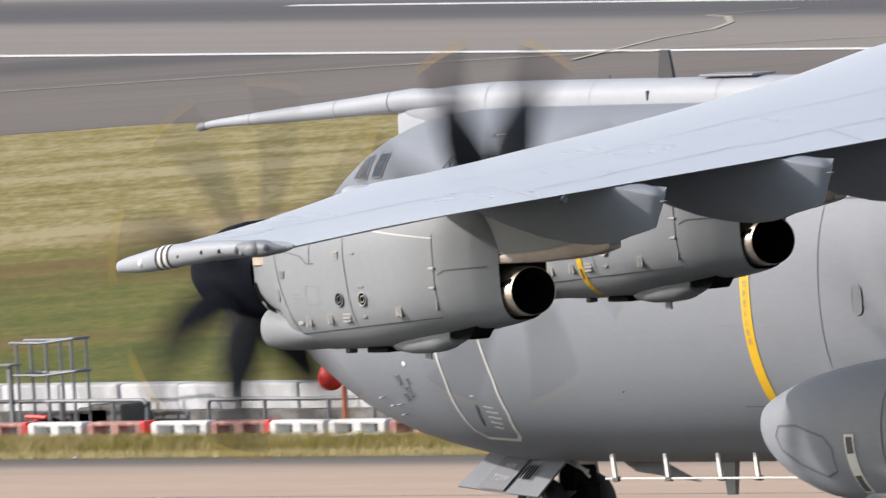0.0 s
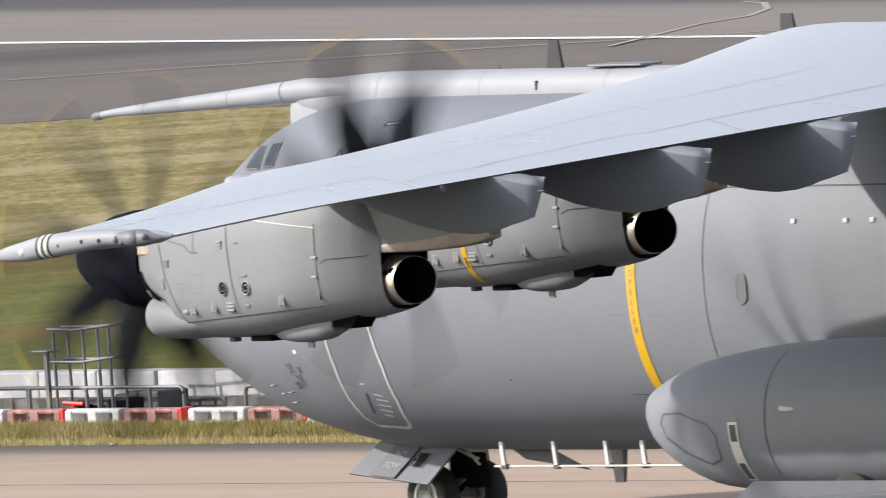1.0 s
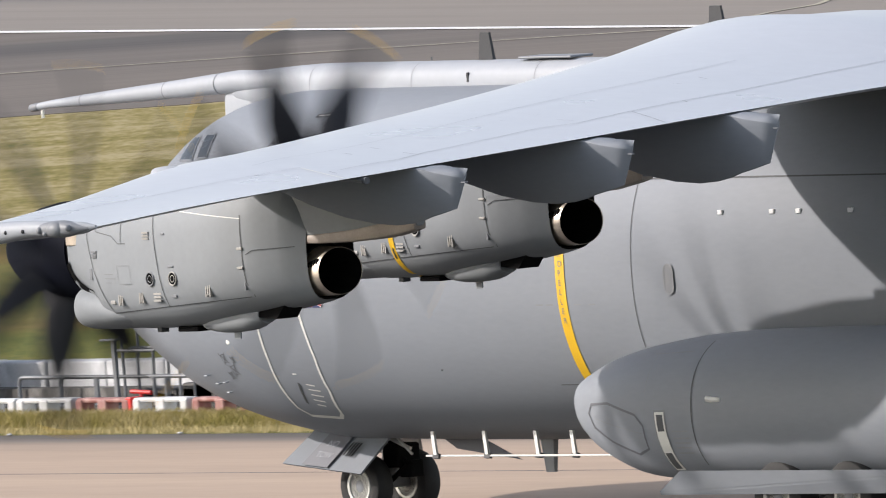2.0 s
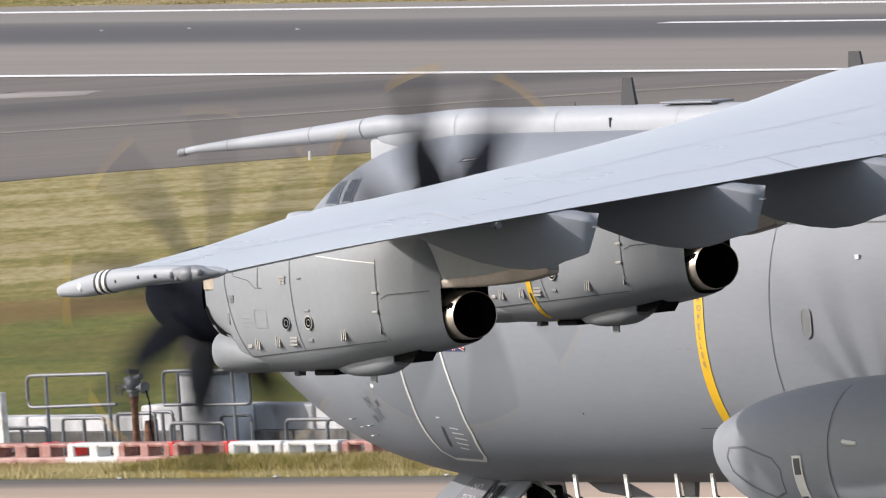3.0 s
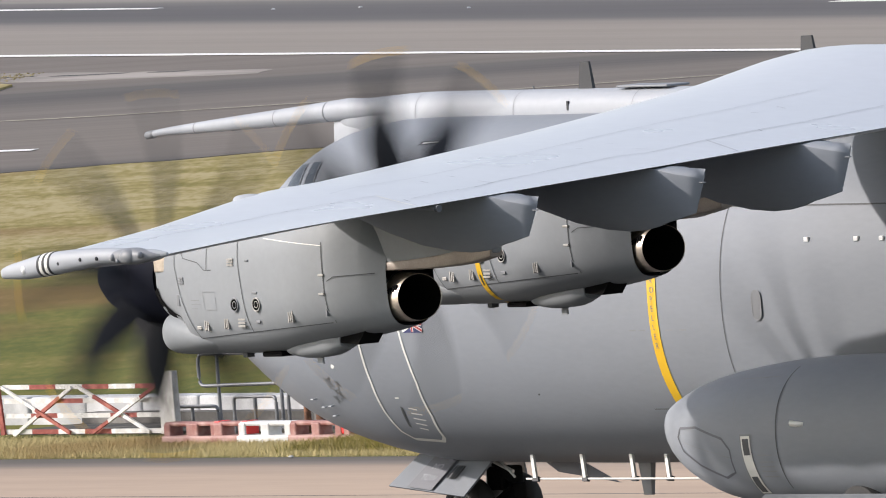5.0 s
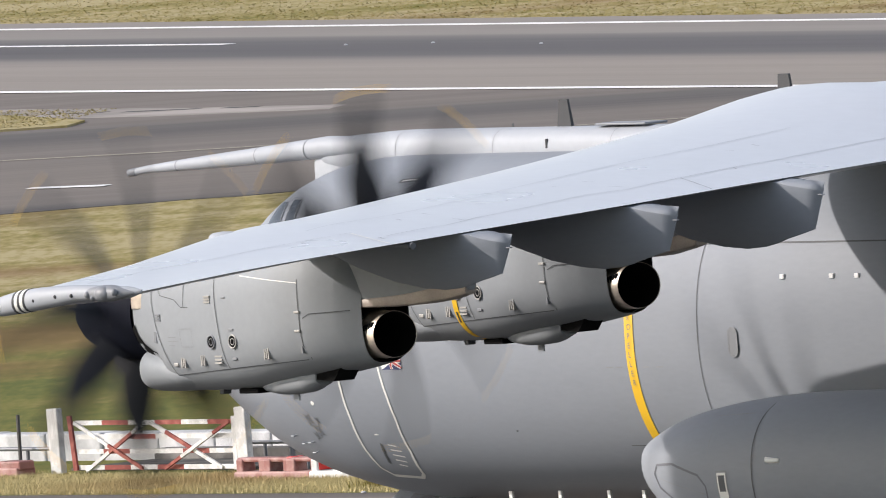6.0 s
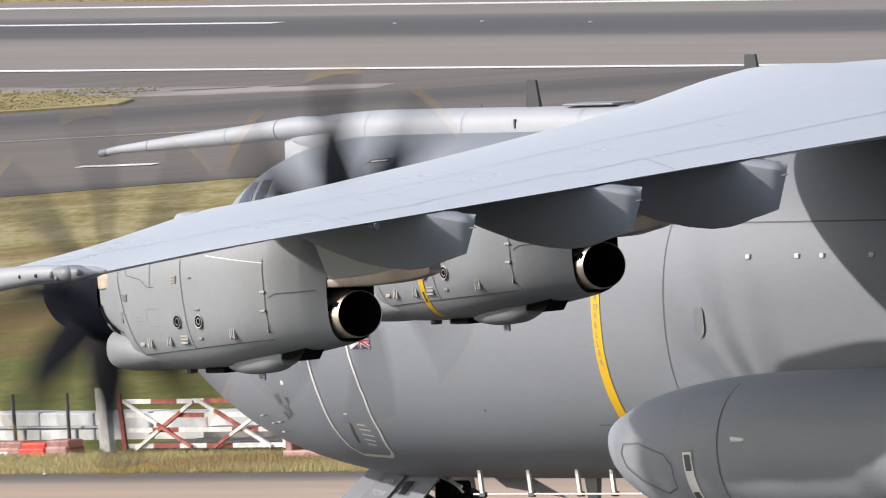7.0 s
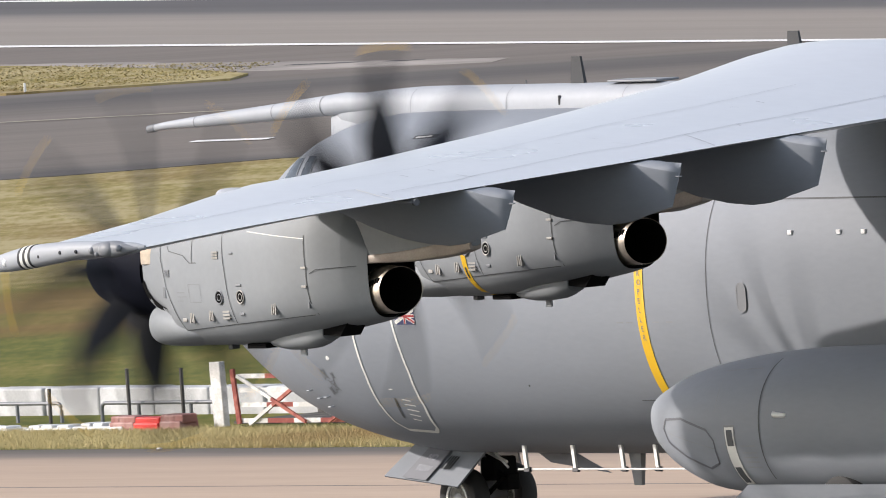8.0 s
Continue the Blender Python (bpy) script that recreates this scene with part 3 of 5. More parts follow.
PROBE = [(14.82, 2.50, 0.045), (14.60, 2.53, 0.055), (14.35, 2.555, 0.06), (13.6, 2.60, 0.085), (12.75, 2.65, 0.108), (11.9, 2.70, 0.125), (11.1, 2.75, 0.14), (10.6, 2.785, 0.15), (9.9, 2.83, 0.165), (9.2, 2.82, 0.16), (8, 2.7, 0.12)]
bm = bmesh.new()
add_tube(bm, [(x, 0.3 if x > 10.5 else 0.3 - 0.03 * (10.5 - x), z) for x, z, r in PROBE], 0.1, 16, radii=[r for x, z, r in PROBE])
probe = part("refuelling_probe", bm, PALE_TOPLIT, aircraft, "pale grey refuelling probe above the cockpit", smooth=True, shift=UP)
bm = bmesh.new()
add_tube(bm, [(14.86, 0.3, 2.495), (14.83, 0.3, 2.5), (14.66, 0.3, 2.52), (14.64, 0.3, 2.52)], 0.05, 14, radii=[0.03, 0.058, 0.066, 0.055])
part("nozzle_tip", bm, PAINT_DARK, probe, "bare metal probe tip", smooth=True, shift=UP)
for x0, y0, z0, r0 in ((10.36, 0.298, 2.80, 0.161), (11.6, 0.3, 2.72, 0.135), (13.6, 0.3, 2.60, 0.092)):
    bm = bmesh.new()
    add_tube(bm, [(x0, y0, z0), (x0 - 0.02, y0, z0)], r0 - 0.003, 24)
    part("collar", bm, SEAM_SOFT, probe, shift=UP)
bm = bmesh.new()
Body([(10.33, 0.24, 0.03, 2.66, 2.3), (10.25, 0.24, 0.10, 2.72, 1.9), (9.9, 0.22, 0.13, 2.78, 1.9), (9.2, 0.15, 0.16, 2.82, 2.1), (8.5, 0.08, 0.12, 2.78, 2.3)], 2.6).loft(bm, 0.1, 20)
part("probe_foot", bm, PALE_TOPLIT, probe, smooth=True, shift=UP)
# antennas on the crown


def fin(bm, x0, x1, x2, x3, z0, z1, t, y=0.0):
    """A tapered blade: foot from x0 to x1, head from x2 to x3."""
    lo = [bm.verts.new((x, y + s * t, z0)) for x, s in ((x0, -1), (x1, -1), (x1, 1), (x0, 1))]
    hi = [bm.verts.new((x, y + s * t * 0.6, z1)) for x, s in ((x2, -1), (x3, -1), (x3, 1), (x2, 1))]
    bm.faces.new(lo)
    bm.faces.new(hi)
    for k in range(4):
        bm.faces.new((lo[k], lo[(k + 1) % 4], hi[(k + 1) % 4], hi[k]))


for x0, x1, x2, x3, z0, z1 in ((4.74, 4.40, 4.68, 4.48, 3.0, 3.44), (-0.48, -0.85, -0.52, -0.76, 3.3, 3.74)):
    bm = bmesh.new()
    fin(bm, x0, x1, x2, x3, z0, z1, 0.03)
    part("blade_antenna", bm, LETTER, aircraft, "dark grey blade antenna", shift=UP)
bm = bmesh.new()
add_box(bm, (2.42, -0.22, 3.05), (3.62, 0.22, 3.085), 0.016)
part("antenna_plate", bm, PAINT_DARK, aircraft, "flat oval antenna on the crown", shift=UP)
for x in (5.85, 8.9):
    bm = bmesh.new()
    fin(bm, x, x - 0.03, x, x - 0.03, 2.9 if x < 8 else 2.5, 3.10 if x < 8 else 2.75, 0.01)
    part("static_probe", bm, SEAM, aircraft, shift=UP)

for x in (8.2, 5.9, 3.1):
    bm = bmesh.new()
    yc, hw, top, bot = CROWN.at(x)
    Body([(x - 0.006, yc, hw + 0.004, top + 0.004, bot - 0.004), (x + 0.006, yc, hw + 0.004, top + 0.004, bot - 0.004)], 2.4).loft(bm, 0.1, 24, cap=False)
    part("crown_seam", bm, SEAM_SOFT, aircraft, shift=UP)
bm = bmesh.new()
add_box(bm, (4.60, CROWN.side(4.62, 2.80) - 0.02, 2.74), (4.64, CROWN.side(4.62, 2.80) + 0.01, 2.88), 0.004)
part("crown_slot", bm, LETTER, aircraft, "thin dark slot in the crown", shift=UP)

# ---- wing ----
WY = [0.0, 1.0, 1.9, 2.7, 3.2, 3.9, 4.8, 5.9, 7.0, 8.3, 9.6, 11.0, 12.3, 13.5, 14.6, 15.5, 17.25, 18.85, 19.95, 20.7, 21.0]
WTE = [2.95, 2.939, 2.929, 2.92, 2.914, 2.907, 2.897, 2.87, 2.823, 2.755, 2.69, 2.614, 2.545, 2.485, 2.427, 2.38, 2.29, 2.19, 2.10, 2.04, 2.02]
WCR = [0.527, 0.777, 0.806, 0.882, 0.822, 0.707, 0.561, 0.442, 0.366, 0.306, 0.253, 0.216, 0.177, 0.155, 0.178, 0.109, -0.068, -0.124, -0.13, 0.0, 0.03]


def wing_section(y):
    te, cr = smooth_interp(y, WY, WTE), smooth_interp(y, WY, WCR)
    le = -2.6 - max(0.0, y - 2.8) * 0.285
    if y > 18.5:
        le -= (y - 18.5) ** 2 * 0.14
    chord = le + 11.3
    thick = chord * float(np.interp(y, (0, 7, 10, 13, 20, 21), (0.12, 0.10, 0.072, 0.045, 0.04, 0.03)))
    out = []
    for k in range(41):
        a = math.pi * 2 * k / 40
        c = (1 + math.cos(a)) / 2
        # c = 1 at the trailing edge, 0 at the leading edge
        hgt = 2.0 * (0.2969 * math.sqrt(c) - 0.126 * c - 0.3516 * c * c + 0.2843 * c ** 3 - 0.1015 * c ** 4) / 0.2
        s = 1 if k <= 20 else -1
        lower = cr - thick
        mean = (cr + lower) / 2 * (1 - c ** 2.2) * (1 - 0.25 * (1 - c) ** 3)
        out.append((le - chord * c, y, te + mean + s * hgt * 0.5 * thick + (0.004 * s if k in (0, 40) else 0)))
    return out[:40]


bm = bmesh.new()
span = sorted(set(WY + [0.9 * k for k in range(1, 23)] + [20.4, 20.85]))
rings = [[bm.verts.new(p) for p in wing_section(y)] for y in span]
for r0, r1 in zip(rings, rings[1:]):
    for k in range(40):
        bm.faces.new((r0[k], r0[(k + 1) % 40], r1[(k + 1) % 40], r1[k]))
bm.faces.new(rings[0])
bm.faces.new(rings[-1])
wing = part("wing", bm, WING_GREY_LIT, aircraft, "pale grey swept wing, slightly drooping", smooth=True, shift=UP)


def wing_top(y, c):
    """A point on the wing's upper skin at the share c of the chord."""
    s = wing_section(y)
    for a, b in zip(s[:20], s[1:21]):
        x = s[20][0] + (s[0][0] - s[20][0]) * c
        if b[0] >= x >= a[0]:
            t = (x - a[0]) / (b[0] - a[0])
            return Vector((x, y, a[2] + (b[2] - a[2]) * t))
    return Vector(s[0])


def wing_strip(name, runs, width, mat, lift=0.008):
    bm = bmesh.new()
    for run in runs:
        last = None
        for i, (y, c) in enumerate(run):
            p = wing_top(y, c)
            q = wing_top(*run[min(i + 1, len(run) - 1)]) - wing_top(*run[max(i - 1, 0)])
            n = Vector((-q.y, q.x, 0)).normalized() * width / 2
            pair = [bm.verts.new(p + n + Vector((0, 0, lift))), bm.verts.new(p - n + Vector((0, 0, lift)))]
            if last:
                bm.faces.new((last[0], last[1], pair[1], pair[0]))
            last = pair
    return part(name, bm, mat, wing, shift=UP)


def wing_run(*ends, n=14):
    """Points (y, share of chord) along straight legs."""
    out = []
    for (y0, c0), (y1, c1) in zip(ends, ends[1:]):
        out += [(y0 + (y1 - y0) * i / n, c0 + (c1 - c0) * i / n) for i in range(n)]
    return out + [ends[-1]]


wing_strip("flap_seam", [wing_run((15.3, 0.82), (14.2, 0.835), (13.5, 0.795), (12.3, 0.775), (11.2, 0.765), (10.6, 0.80), (9.6, 0.785), (8.5, 0.785), (7.6, 0.80), (4.5, 0.80))], 0.017, SEAM_WING)
wing_strip("aileron_seam", [wing_run((19.0, 0.24), (18.05, 0.29), (17.3, 0.385), (16.57, 0.475), (15.83, 0.575), (15.2, 0.65))], 0.017, SEAM_WING)
wing_strip("spar_seam", [wing_run((15.2, 0.44), (14.1, 0.465), (9.4, 0.461), (8.3, 0.48), (7.4, 0.51), (5.6, 0.535))], 0.016, SEAM_FAINT)
wing_strip("seam", [wing_run((9.5, 0.79), (10.02, 0.985))], 0.014, SEAM_WING)
for ya, ca, yb, cb in ((13.93, 0.56, 14.04, 0.615), (15.41, 0.81, 15.52, 0.865), (13.3, 0.545, 13.4, 0.595), (13.62, 0.73, 13.72, 0.81), (12.35, 0.57, 12.30, 0.60), (11.5, 0.50, 11.4, 0.52), (11.29, 0.56, 11.2, 0.58), (10.76, 0.56, 10.74, 0.58),
                       (10.48, 0.71, 10.45, 0.76), (10.25, 0.58, 10.22, 0.615), (7.4, 0.597, 7.38, 0.62), (6.87, 0.597, 6.95, 0.635), (8.44, 0.78, 8.54, 0.81)):
    wing_strip("hinge_mark", [wing_run((ya, ca), (yb, cb), n=4)], 0.012, SEAM_WING)
wing_strip("aileron_edge", [wing_run((15.25, 0.655), (15.85, 0.97))], 0.024, WHITE)

# wing tip rail with its bands, lamp and dome
TIP = Body([(-8.19, 20.95, 0.02, 1.88, 1.84), (-8.27, 20.95, 0.09, 1.95, 1.79), (-8.66, 20.94, 0.13, 2.04, 1.78), (-9.3, 20.92, 0.16, 2.15, 1.83), (-9.96, 20.90, 0.16, 2.19, 1.90), (-10.6, 20.9, 0.15, 2.20, 1.97), (-11.2, 20.9, 0.14, 2.18, 1.98),
            (-11.55, 20.87, 0.10, 2.17, 2.0), (-11.8, 20.82, 0.02, 2.12, 2.07)], 2.2)
bm = bmesh.new()
TIP.loft(bm, 0.15, 24)
wing_tip = part("wing_tip", bm, PALE_TOPLIT, aircraft, "grey rounded wing-tip rail", smooth=True, shift=UP)
for x, mat, w in ((-9.15, LETTER, 0.05), (-9.205, WHITE, 0.06), (-9.27, LETTER, 0.05), (-9.325, WHITE, 0.06), (-9.39, LETTER, 0.04)):
    bm = bmesh.new()
    b2 = Body([(q, y, hw + 0.006, t + 0.006, b - 0.006) for q in (x - w, x) for y, hw, t, b in [TIP.at(q)]], 2.2)
    b2.loft(bm, 0.1, 24)
    part("band", bm, mat, wing_tip, shift=UP)
bm = bmesh.new()
bmesh.ops.create_uvsphere(bm, u_segments=14, v_segments=8, radius=0.07)
part("tip_lamp", bm, LAMP_W, wing_tip, "clear navigation lamp lens", smooth=True, shift=(-8.83, 21.03, 1.92 + H))
bm = bmesh.new()
Body([(-10.70, 20.93, 0.03, 2.10, 2.04), (-10.85, 20.93, 0.135, 2.17, 1.98), (-11.2, 20.93, 0.15, 2.20, 1.96), (-11.5, 20.92, 0.11, 2.16, 2.0), (-11.72, 20.87, 0.02, 2.10, 2.06)], 2.4).loft(bm, 0.1, 24)
part("sensor_housing", bm, PAINT_DARK, wing_tip, "darker grey sensor housing", smooth=True, shift=UP)
bm = bmesh.new()
bmesh.ops.create_uvsphere(bm, u_segments=16, v_segments=10, radius=0.11)
for v in bm.verts:
    v.co.x *= 1.5
part("sensor_dome", bm, PAINT_DARK, wing_tip, "dark grey missile-warning dome", smooth=True, shift=(-11.18, 21.02, 2.08 + H))
for x, q, r in ((-10.87, 2.07, 0.05), (-10.98, 2.02, 0.035), (-11.48, 2.10, 0.05)):
    bm = bmesh.new()
    bmesh.ops.create_uvsphere(bm, u_segments=12, v_segments=8, radius=r)
    part("sensor_lens", bm, PAINT_DARK, wing_tip, smooth=True, shift=(x, 21.06, q + H))
for x, q in ((-9.62, 2.0), (-10.12, 2.05), (-10.49, 2.06)):
    bm = bmesh.new()
    bmesh.ops.create_uvsphere(bm, u_segments=8, v_segments=6, radius=0.03)
    part("rivet_cap", bm, LETTER, wing_tip, shift=(x, 21.05, q + H))
# raised dome on top of the wing over the outboard engine
bm = bmesh.new()
Body([(-5.92, 14.92, 0.03, 2.45, 2.2), (-5.97, 14.92, 0.14, 2.51, 2.2), (-6.16, 14.92, 0.22, 2.53, 2.2), (-6.4, 14.92, 0.18, 2.52, 2.2), (-6.62, 14.92, 0.03, 2.47, 2.2)], 2.6).loft(bm, 0.1, 20)
part("dome_fairing", bm, PALE_TOPLIT, wing, smooth=True, shift=UP)
# fuel dump pipe
bm = bmesh.new()
add_tube(bm, [(-10.75, 15.6, 2.35), (-11.15, 15.6, 2.325), (-11.34, 15.6, 2.315)], 0.036, 12)
dump = part("dump_pipe", bm, PAINT_DARK, wing, smooth=True, shift=UP)
bm = bmesh.new()
add_tube(bm, [(-11.30, 15.6, 2.317), (-11.36, 15.6, 2.314)], 0.05, 12)
part("pipe_mouth", bm, SEAM, dump, shift=UP)


def flap_fairing(y, zt, depth, length):
    """A deep keeled cover under the flaps: flat-sided, drawn in to a slanted knife edge behind."""
    bm = bmesh.new()
    tail, cut = -12.1, 0.28
    rings = []
    # share of the length, half width, depth, drop of the shoulder, fullness of the side
    for u, w, d, sh, q in ((0.0, 0.02, 0.05, 0.0, 2.4), (0.07, 0.10, 0.18, 0.0, 2.6), (0.15, 0.17, 0.32, 0.0, 2.8), (0.3, 0.24, 0.60, 0.0, 3.0), (0.45, 0.28, 0.82, 0.0, 3.0), (0.58, 0.30, 0.93, 0.0, 2.8), (0.68, 0.305, 0.965, 0.0, 2.5),
                           (0.76, 0.30, 0.94, 0.0, 2.2), (0.82, 0.285, 0.89, 0.01, 2.0), (0.865, 0.26, 0.83, 0.03, 1.8), (0.91, 0.20, 0.79, 0.07, 1.6), (0.955, 0.115, 0.745, 0.10, 1.5), (1.0, 0.012, 0.70, 0.13, 1.4)):
        ridge = zt + 0.03 - 0.13 * max(0.0, 0.8 - u) / 0.8 - 0.05 * max(0.0, u - 0.85) / 0.15
        x0 = tail + length * (1 - u)
        back = cut * max(0.0, (u - 0.6) / 0.4) ** 1.5
        half = [(x0, 0.0, ridge)]
        for s in (0.0, 0.02, 0.1, 0.2, 0.32, 0.44, 0.56, 0.68, 0.78, 0.86, 0.92, 0.96, 0.985, 1.0):
            zz = (ridge - sh) - (ridge - sh - (zt - depth * d)) * s
            half.append((x0 + back * (ridge - zz) / (ridge - (zt - depth * d)), w * (1 - s ** q) + 0.004, zz))
        pts = half + [(a, -c, e) for a, c, e in half[:0:-1]]
        rings.append([bm.verts.new((a, y + c, e)) for a, c, e in pts])
    n = len(rings[0])
    for r0, r1 in zip(rings, rings[1:]):
        for k in range(n):
            bm.faces.new((r0[k], r0[(k + 1) % n], r1[(k + 1) % n], r1[k]))
    bm.faces.new(rings[0])
    bm.faces.new(rings[-1])
    for e in bm.edges:
        e.smooth = not (len(e.link_faces) == 2 and e.calc_face_angle(0.0) > 0.95)
    ob = part("flap_fairing", bm, PAINT, aircraft, "deep grey flap-track fairing with a keeled, slanted tail", smooth=True, shift=UP)
    ob.data.set_sharp_from_angle(angle=radians(80))
    # small drain lug on the tail edge
    bm = bmesh.new()
    add_box(bm, (tail + 0.03, y - 0.012, zt - 0.215), (tail + 0.12, y + 0.035, zt - 0.20))
    part("drain_lug", bm, PAINT_DARK, ob, shift=UP)
    return ob


flap_fairing(14.4, 2.40, 0.82, 4.9)
flap_fairing(11.36, 2.55, 0.92, 5.4)
flap_fairing(8.68, 2.70, 1.0, 5.6)

# ---- engines ----


def nacelle(px, py, pz, cut=0.0):
    """One engine: cowl, chin, pylon, jet pipe and fittings. px, py, pz: the propeller's middle; cut shortens the pylon's tail."""
    x = lambda v: px + v
    z = lambda v: pz + v
    cowl_b = Body([(x(-0.80), py, 0.73, z(0.755), z(-0.60)), (x(-0.86), py, 0.77, z(0.785), z(-0.64)), (x(-1.15), py, 0.83, z(0.84), z(-0.72)), (x(-1.42), py, 0.88, z(0.88), z(-0.86)), (x(-1.6), py, 0.91, z(0.89), z(-1.06)), (x(-1.9), py, 0.94, z(0.92), z(-1.12)),
                   (x(-3.1), py, 1.0, z(1.02), z(-1.11)), (x(-4.1), py, 1.0, z(1.05), z(-1.0)), (x(-4.9), py, 0.90, z(1.05), z(-0.89)), (x(-5.4), py, 0.68, z(0.95), z(-0.82)), (x(-5.72), py, 0.43, z(0.5), z(-0.76))], 3.0)
    bm = bmesh.new()
    cowl_b.loft(bm, 0.15, 48, cap=False)
    cowl = part("engine_nacelle", bm, PAINT_NAC, aircraft, "grey turboprop engine nacelle", smooth=True, shift=UP)
    # chin intake fairing
    bm = bmesh.new()
    Body([(x(-0.62), py + 0.36, 0.04, z(-0.76), z(-0.84)), (x(-0.65), py + 0.36, 0.16, z(-0.62), z(-0.97)), (x(-0.75), py + 0.36, 0.28, z(-0.52), z(-1.06)), (x(-0.95), py + 0.30, 0.42, z(-0.46), z(-1.11)), (x(-1.4), py + 0.2, 0.58, z(-0.5), z(-1.12)), (x(-1.9), py + 0.08, 0.70, z(-0.6), z(-1.10)), (x(-2.4), py + 0.03, 0.64, z(-0.65), z(-1.08)), (x(-3.0), py, 0.45, z(-0.7), z(-1.0))], 2.2).loft(bm, 0.08, 36)
    part("chin_fairing", bm, PAINT_NAC, cowl, "rounded oil-cooler fairing", smooth=True, shift=UP)
    # black filler tube behind the spinner, its colour standing in for shade
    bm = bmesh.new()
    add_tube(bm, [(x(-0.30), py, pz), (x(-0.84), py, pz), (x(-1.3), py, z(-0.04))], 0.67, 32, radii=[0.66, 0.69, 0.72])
    part("spinner_gap_shade", bm, SOOT_AND_GAP, cowl, shift=UP)
    # doors and seams on the port side
    def seam(runs, w=0.014, mat=SEAM, nm="seam", lift=0.006):
        bm = bmesh.new()
        for run in runs:
            cowl_b.ribbon(bm, [(x(a), z(b)) for a, b in run], w, lift)
        return part(nm, bm, mat, cowl, shift=UP)
    seam([[(-3.02, 0.62), (-3.06, 0.2), (-3.19, -0.76)]], 0.013)
    seam([[(-1.86, -0.86), (-3.19, -0.77), (-4.86, -0.66)]], 0.013)
    seam([[(-4.86, 0.50), (-4.88, -0.02), (-4.88, -0.45), (-4.92, -0.66)]], 0.014)
    seam([[(-1.44, 0.62), (-1.44, 0.2), (-1.56, -0.2), (-1.86, -0.86)]], 0.013)
    seam([[(-4.94, -0.06), (-5.05, 0.0), (-5.6, 0.02)]], 0.012)
    seam([[(-2.15, -0.18), (-2.45, -0.18), (-2.47, -0.44), (-2.18, -0.44), (-2.15, -0.18)]], 0.009, SEAM_SOFT)
    seam([[(-1.62, 0.38), (-1.68, 0.30), (-2.05, 0.24), (-2.22, 0.13), (-2.40, 0.13)], [(-2.28, 0.14), (-2.28, 0.55)]], 0.012)
    seam([[(-3.62, 0.57), (-4.86, 0.45)]], 0.013, WHITE, "white_edge", 0.008)
    seam([[(-1.85, -0.30), (-2.05, -0.30)], [(-1.85, -0.36), (-2.10, -0.36)], [(-1.86, -0.42), (-2.0, -0.42)]], 0.012, SEAM_SOFT, "stencil")
    # black ribbon on the cowl skin paints the shaded gap over the chin
    seam([[(-0.83, -0.15), (-0.90, -0.32), (-1.02, -0.46), (-1.2, -0.56), (-1.4, -0.60)]], 0.15, SOOT_AND_GAP, "painted_gap_shade", 0.012)
    # two round vents, the shade in each hole painted as a flat black disc
    for vx, vz in ((-2.92, -0.37), (-3.42, -0.37)):
        yy = cowl_b.side(x(vx), z(vz))
        bm = bmesh.new()
        bmesh.ops.create_circle(bm, cap_ends=True, radius=0.075, segments=20)
        bmesh.ops.rotate(bm, verts=bm.verts, matrix=Matrix.Rotation(radians(90), 3, "X"))
        bmesh.ops.scale(bm, verts=bm.verts, vec=(1, 1, 1.12))
        part("vent_shade_disc", bm, SOOT_AND_GAP, cowl, shift=(x(vx), yy + 0.012, z(vz) + H))
        bm = bmesh.new()
        add_ring(bm, 0.083, 0.010)
        add_ring(bm, 0.042, 0.006)
        bmesh.ops.scale(bm, verts=bm.verts, vec=(1, 1, 1.12))
        part("vent_ring", bm, LATCH if vx < -3 else PAINT_DARK, cowl, "round vent rim", smooth=True, shift=(x(vx), yy + 0.01, z(vz) + H))
    # latches and small grilles
    for lx, lz, w, h, mat in ((-1.93, -0.70, 0.1, 0.05, LATCH), (-2.14, -0.67, 0.07, 0.15, LATCH), (-2.64, -0.64, 0.07, 0.15, LATCH), (-3.01, -0.63, 0.16, 0.14, LATCH), (-3.40, -0.20, 0.12, 0.03, PAINT_DARK), (-3.38, -0.62, 0.1, 0.04, PAINT_DARK),
                              (-4.13, -0.55, 0.08, 0.17, LATCH), (-2.88, 0.24, 0.14, 0.12, LATCH), (-3.26, 0.26, 0.08, 0.03, PAINT_DARK), (-4.84, 0.03, 0.12, 0.035, LATCH), (-4.82, -0.24, 0.12, 0.035, LATCH), (-4.84, -0.50, 0.03, 0.12, PAINT_DARK),
                              (-1.62, -0.02, 0.11, 0.11, PAINT_DARK), (-1.50, -0.30, 0.06, 0.16, PAINT_DARK)):
        yy = cowl_b.side(x(lx), z(lz))
        if h > 0.09 and w > 0.06:
            bm = bmesh.new()
            k = 3
            for i in range(k):
                if w < h:
                    add_box(bm, (x(lx) + w * (i - 1) * 0.55 - 0.011, yy - 0.03, z(lz) - h / 2 * (1 if i != 1 else 0.8)), (x(lx) + w * (i - 1) * 0.55 + 0.011, yy + 0.02, z(lz) + h / 2))
                else:
                    add_box(bm, (x(lx) - w / 2, yy - 0.03, z(lz) + h * (i - 1) * 0.34 - 0.013), (x(lx) + w / 2, yy + 0.018, z(lz) + h * (i - 1) * 0.34 + 0.013))
        else:
            bm = bmesh.new()
            add_box(bm, (x(lx) - w / 2, yy - 0.03, z(lz) - h / 2), (x(lx) + w / 2, yy + 0.014, z(lz) + h / 2), 0.006)
        part("latch", bm, mat, cowl, shift=UP)
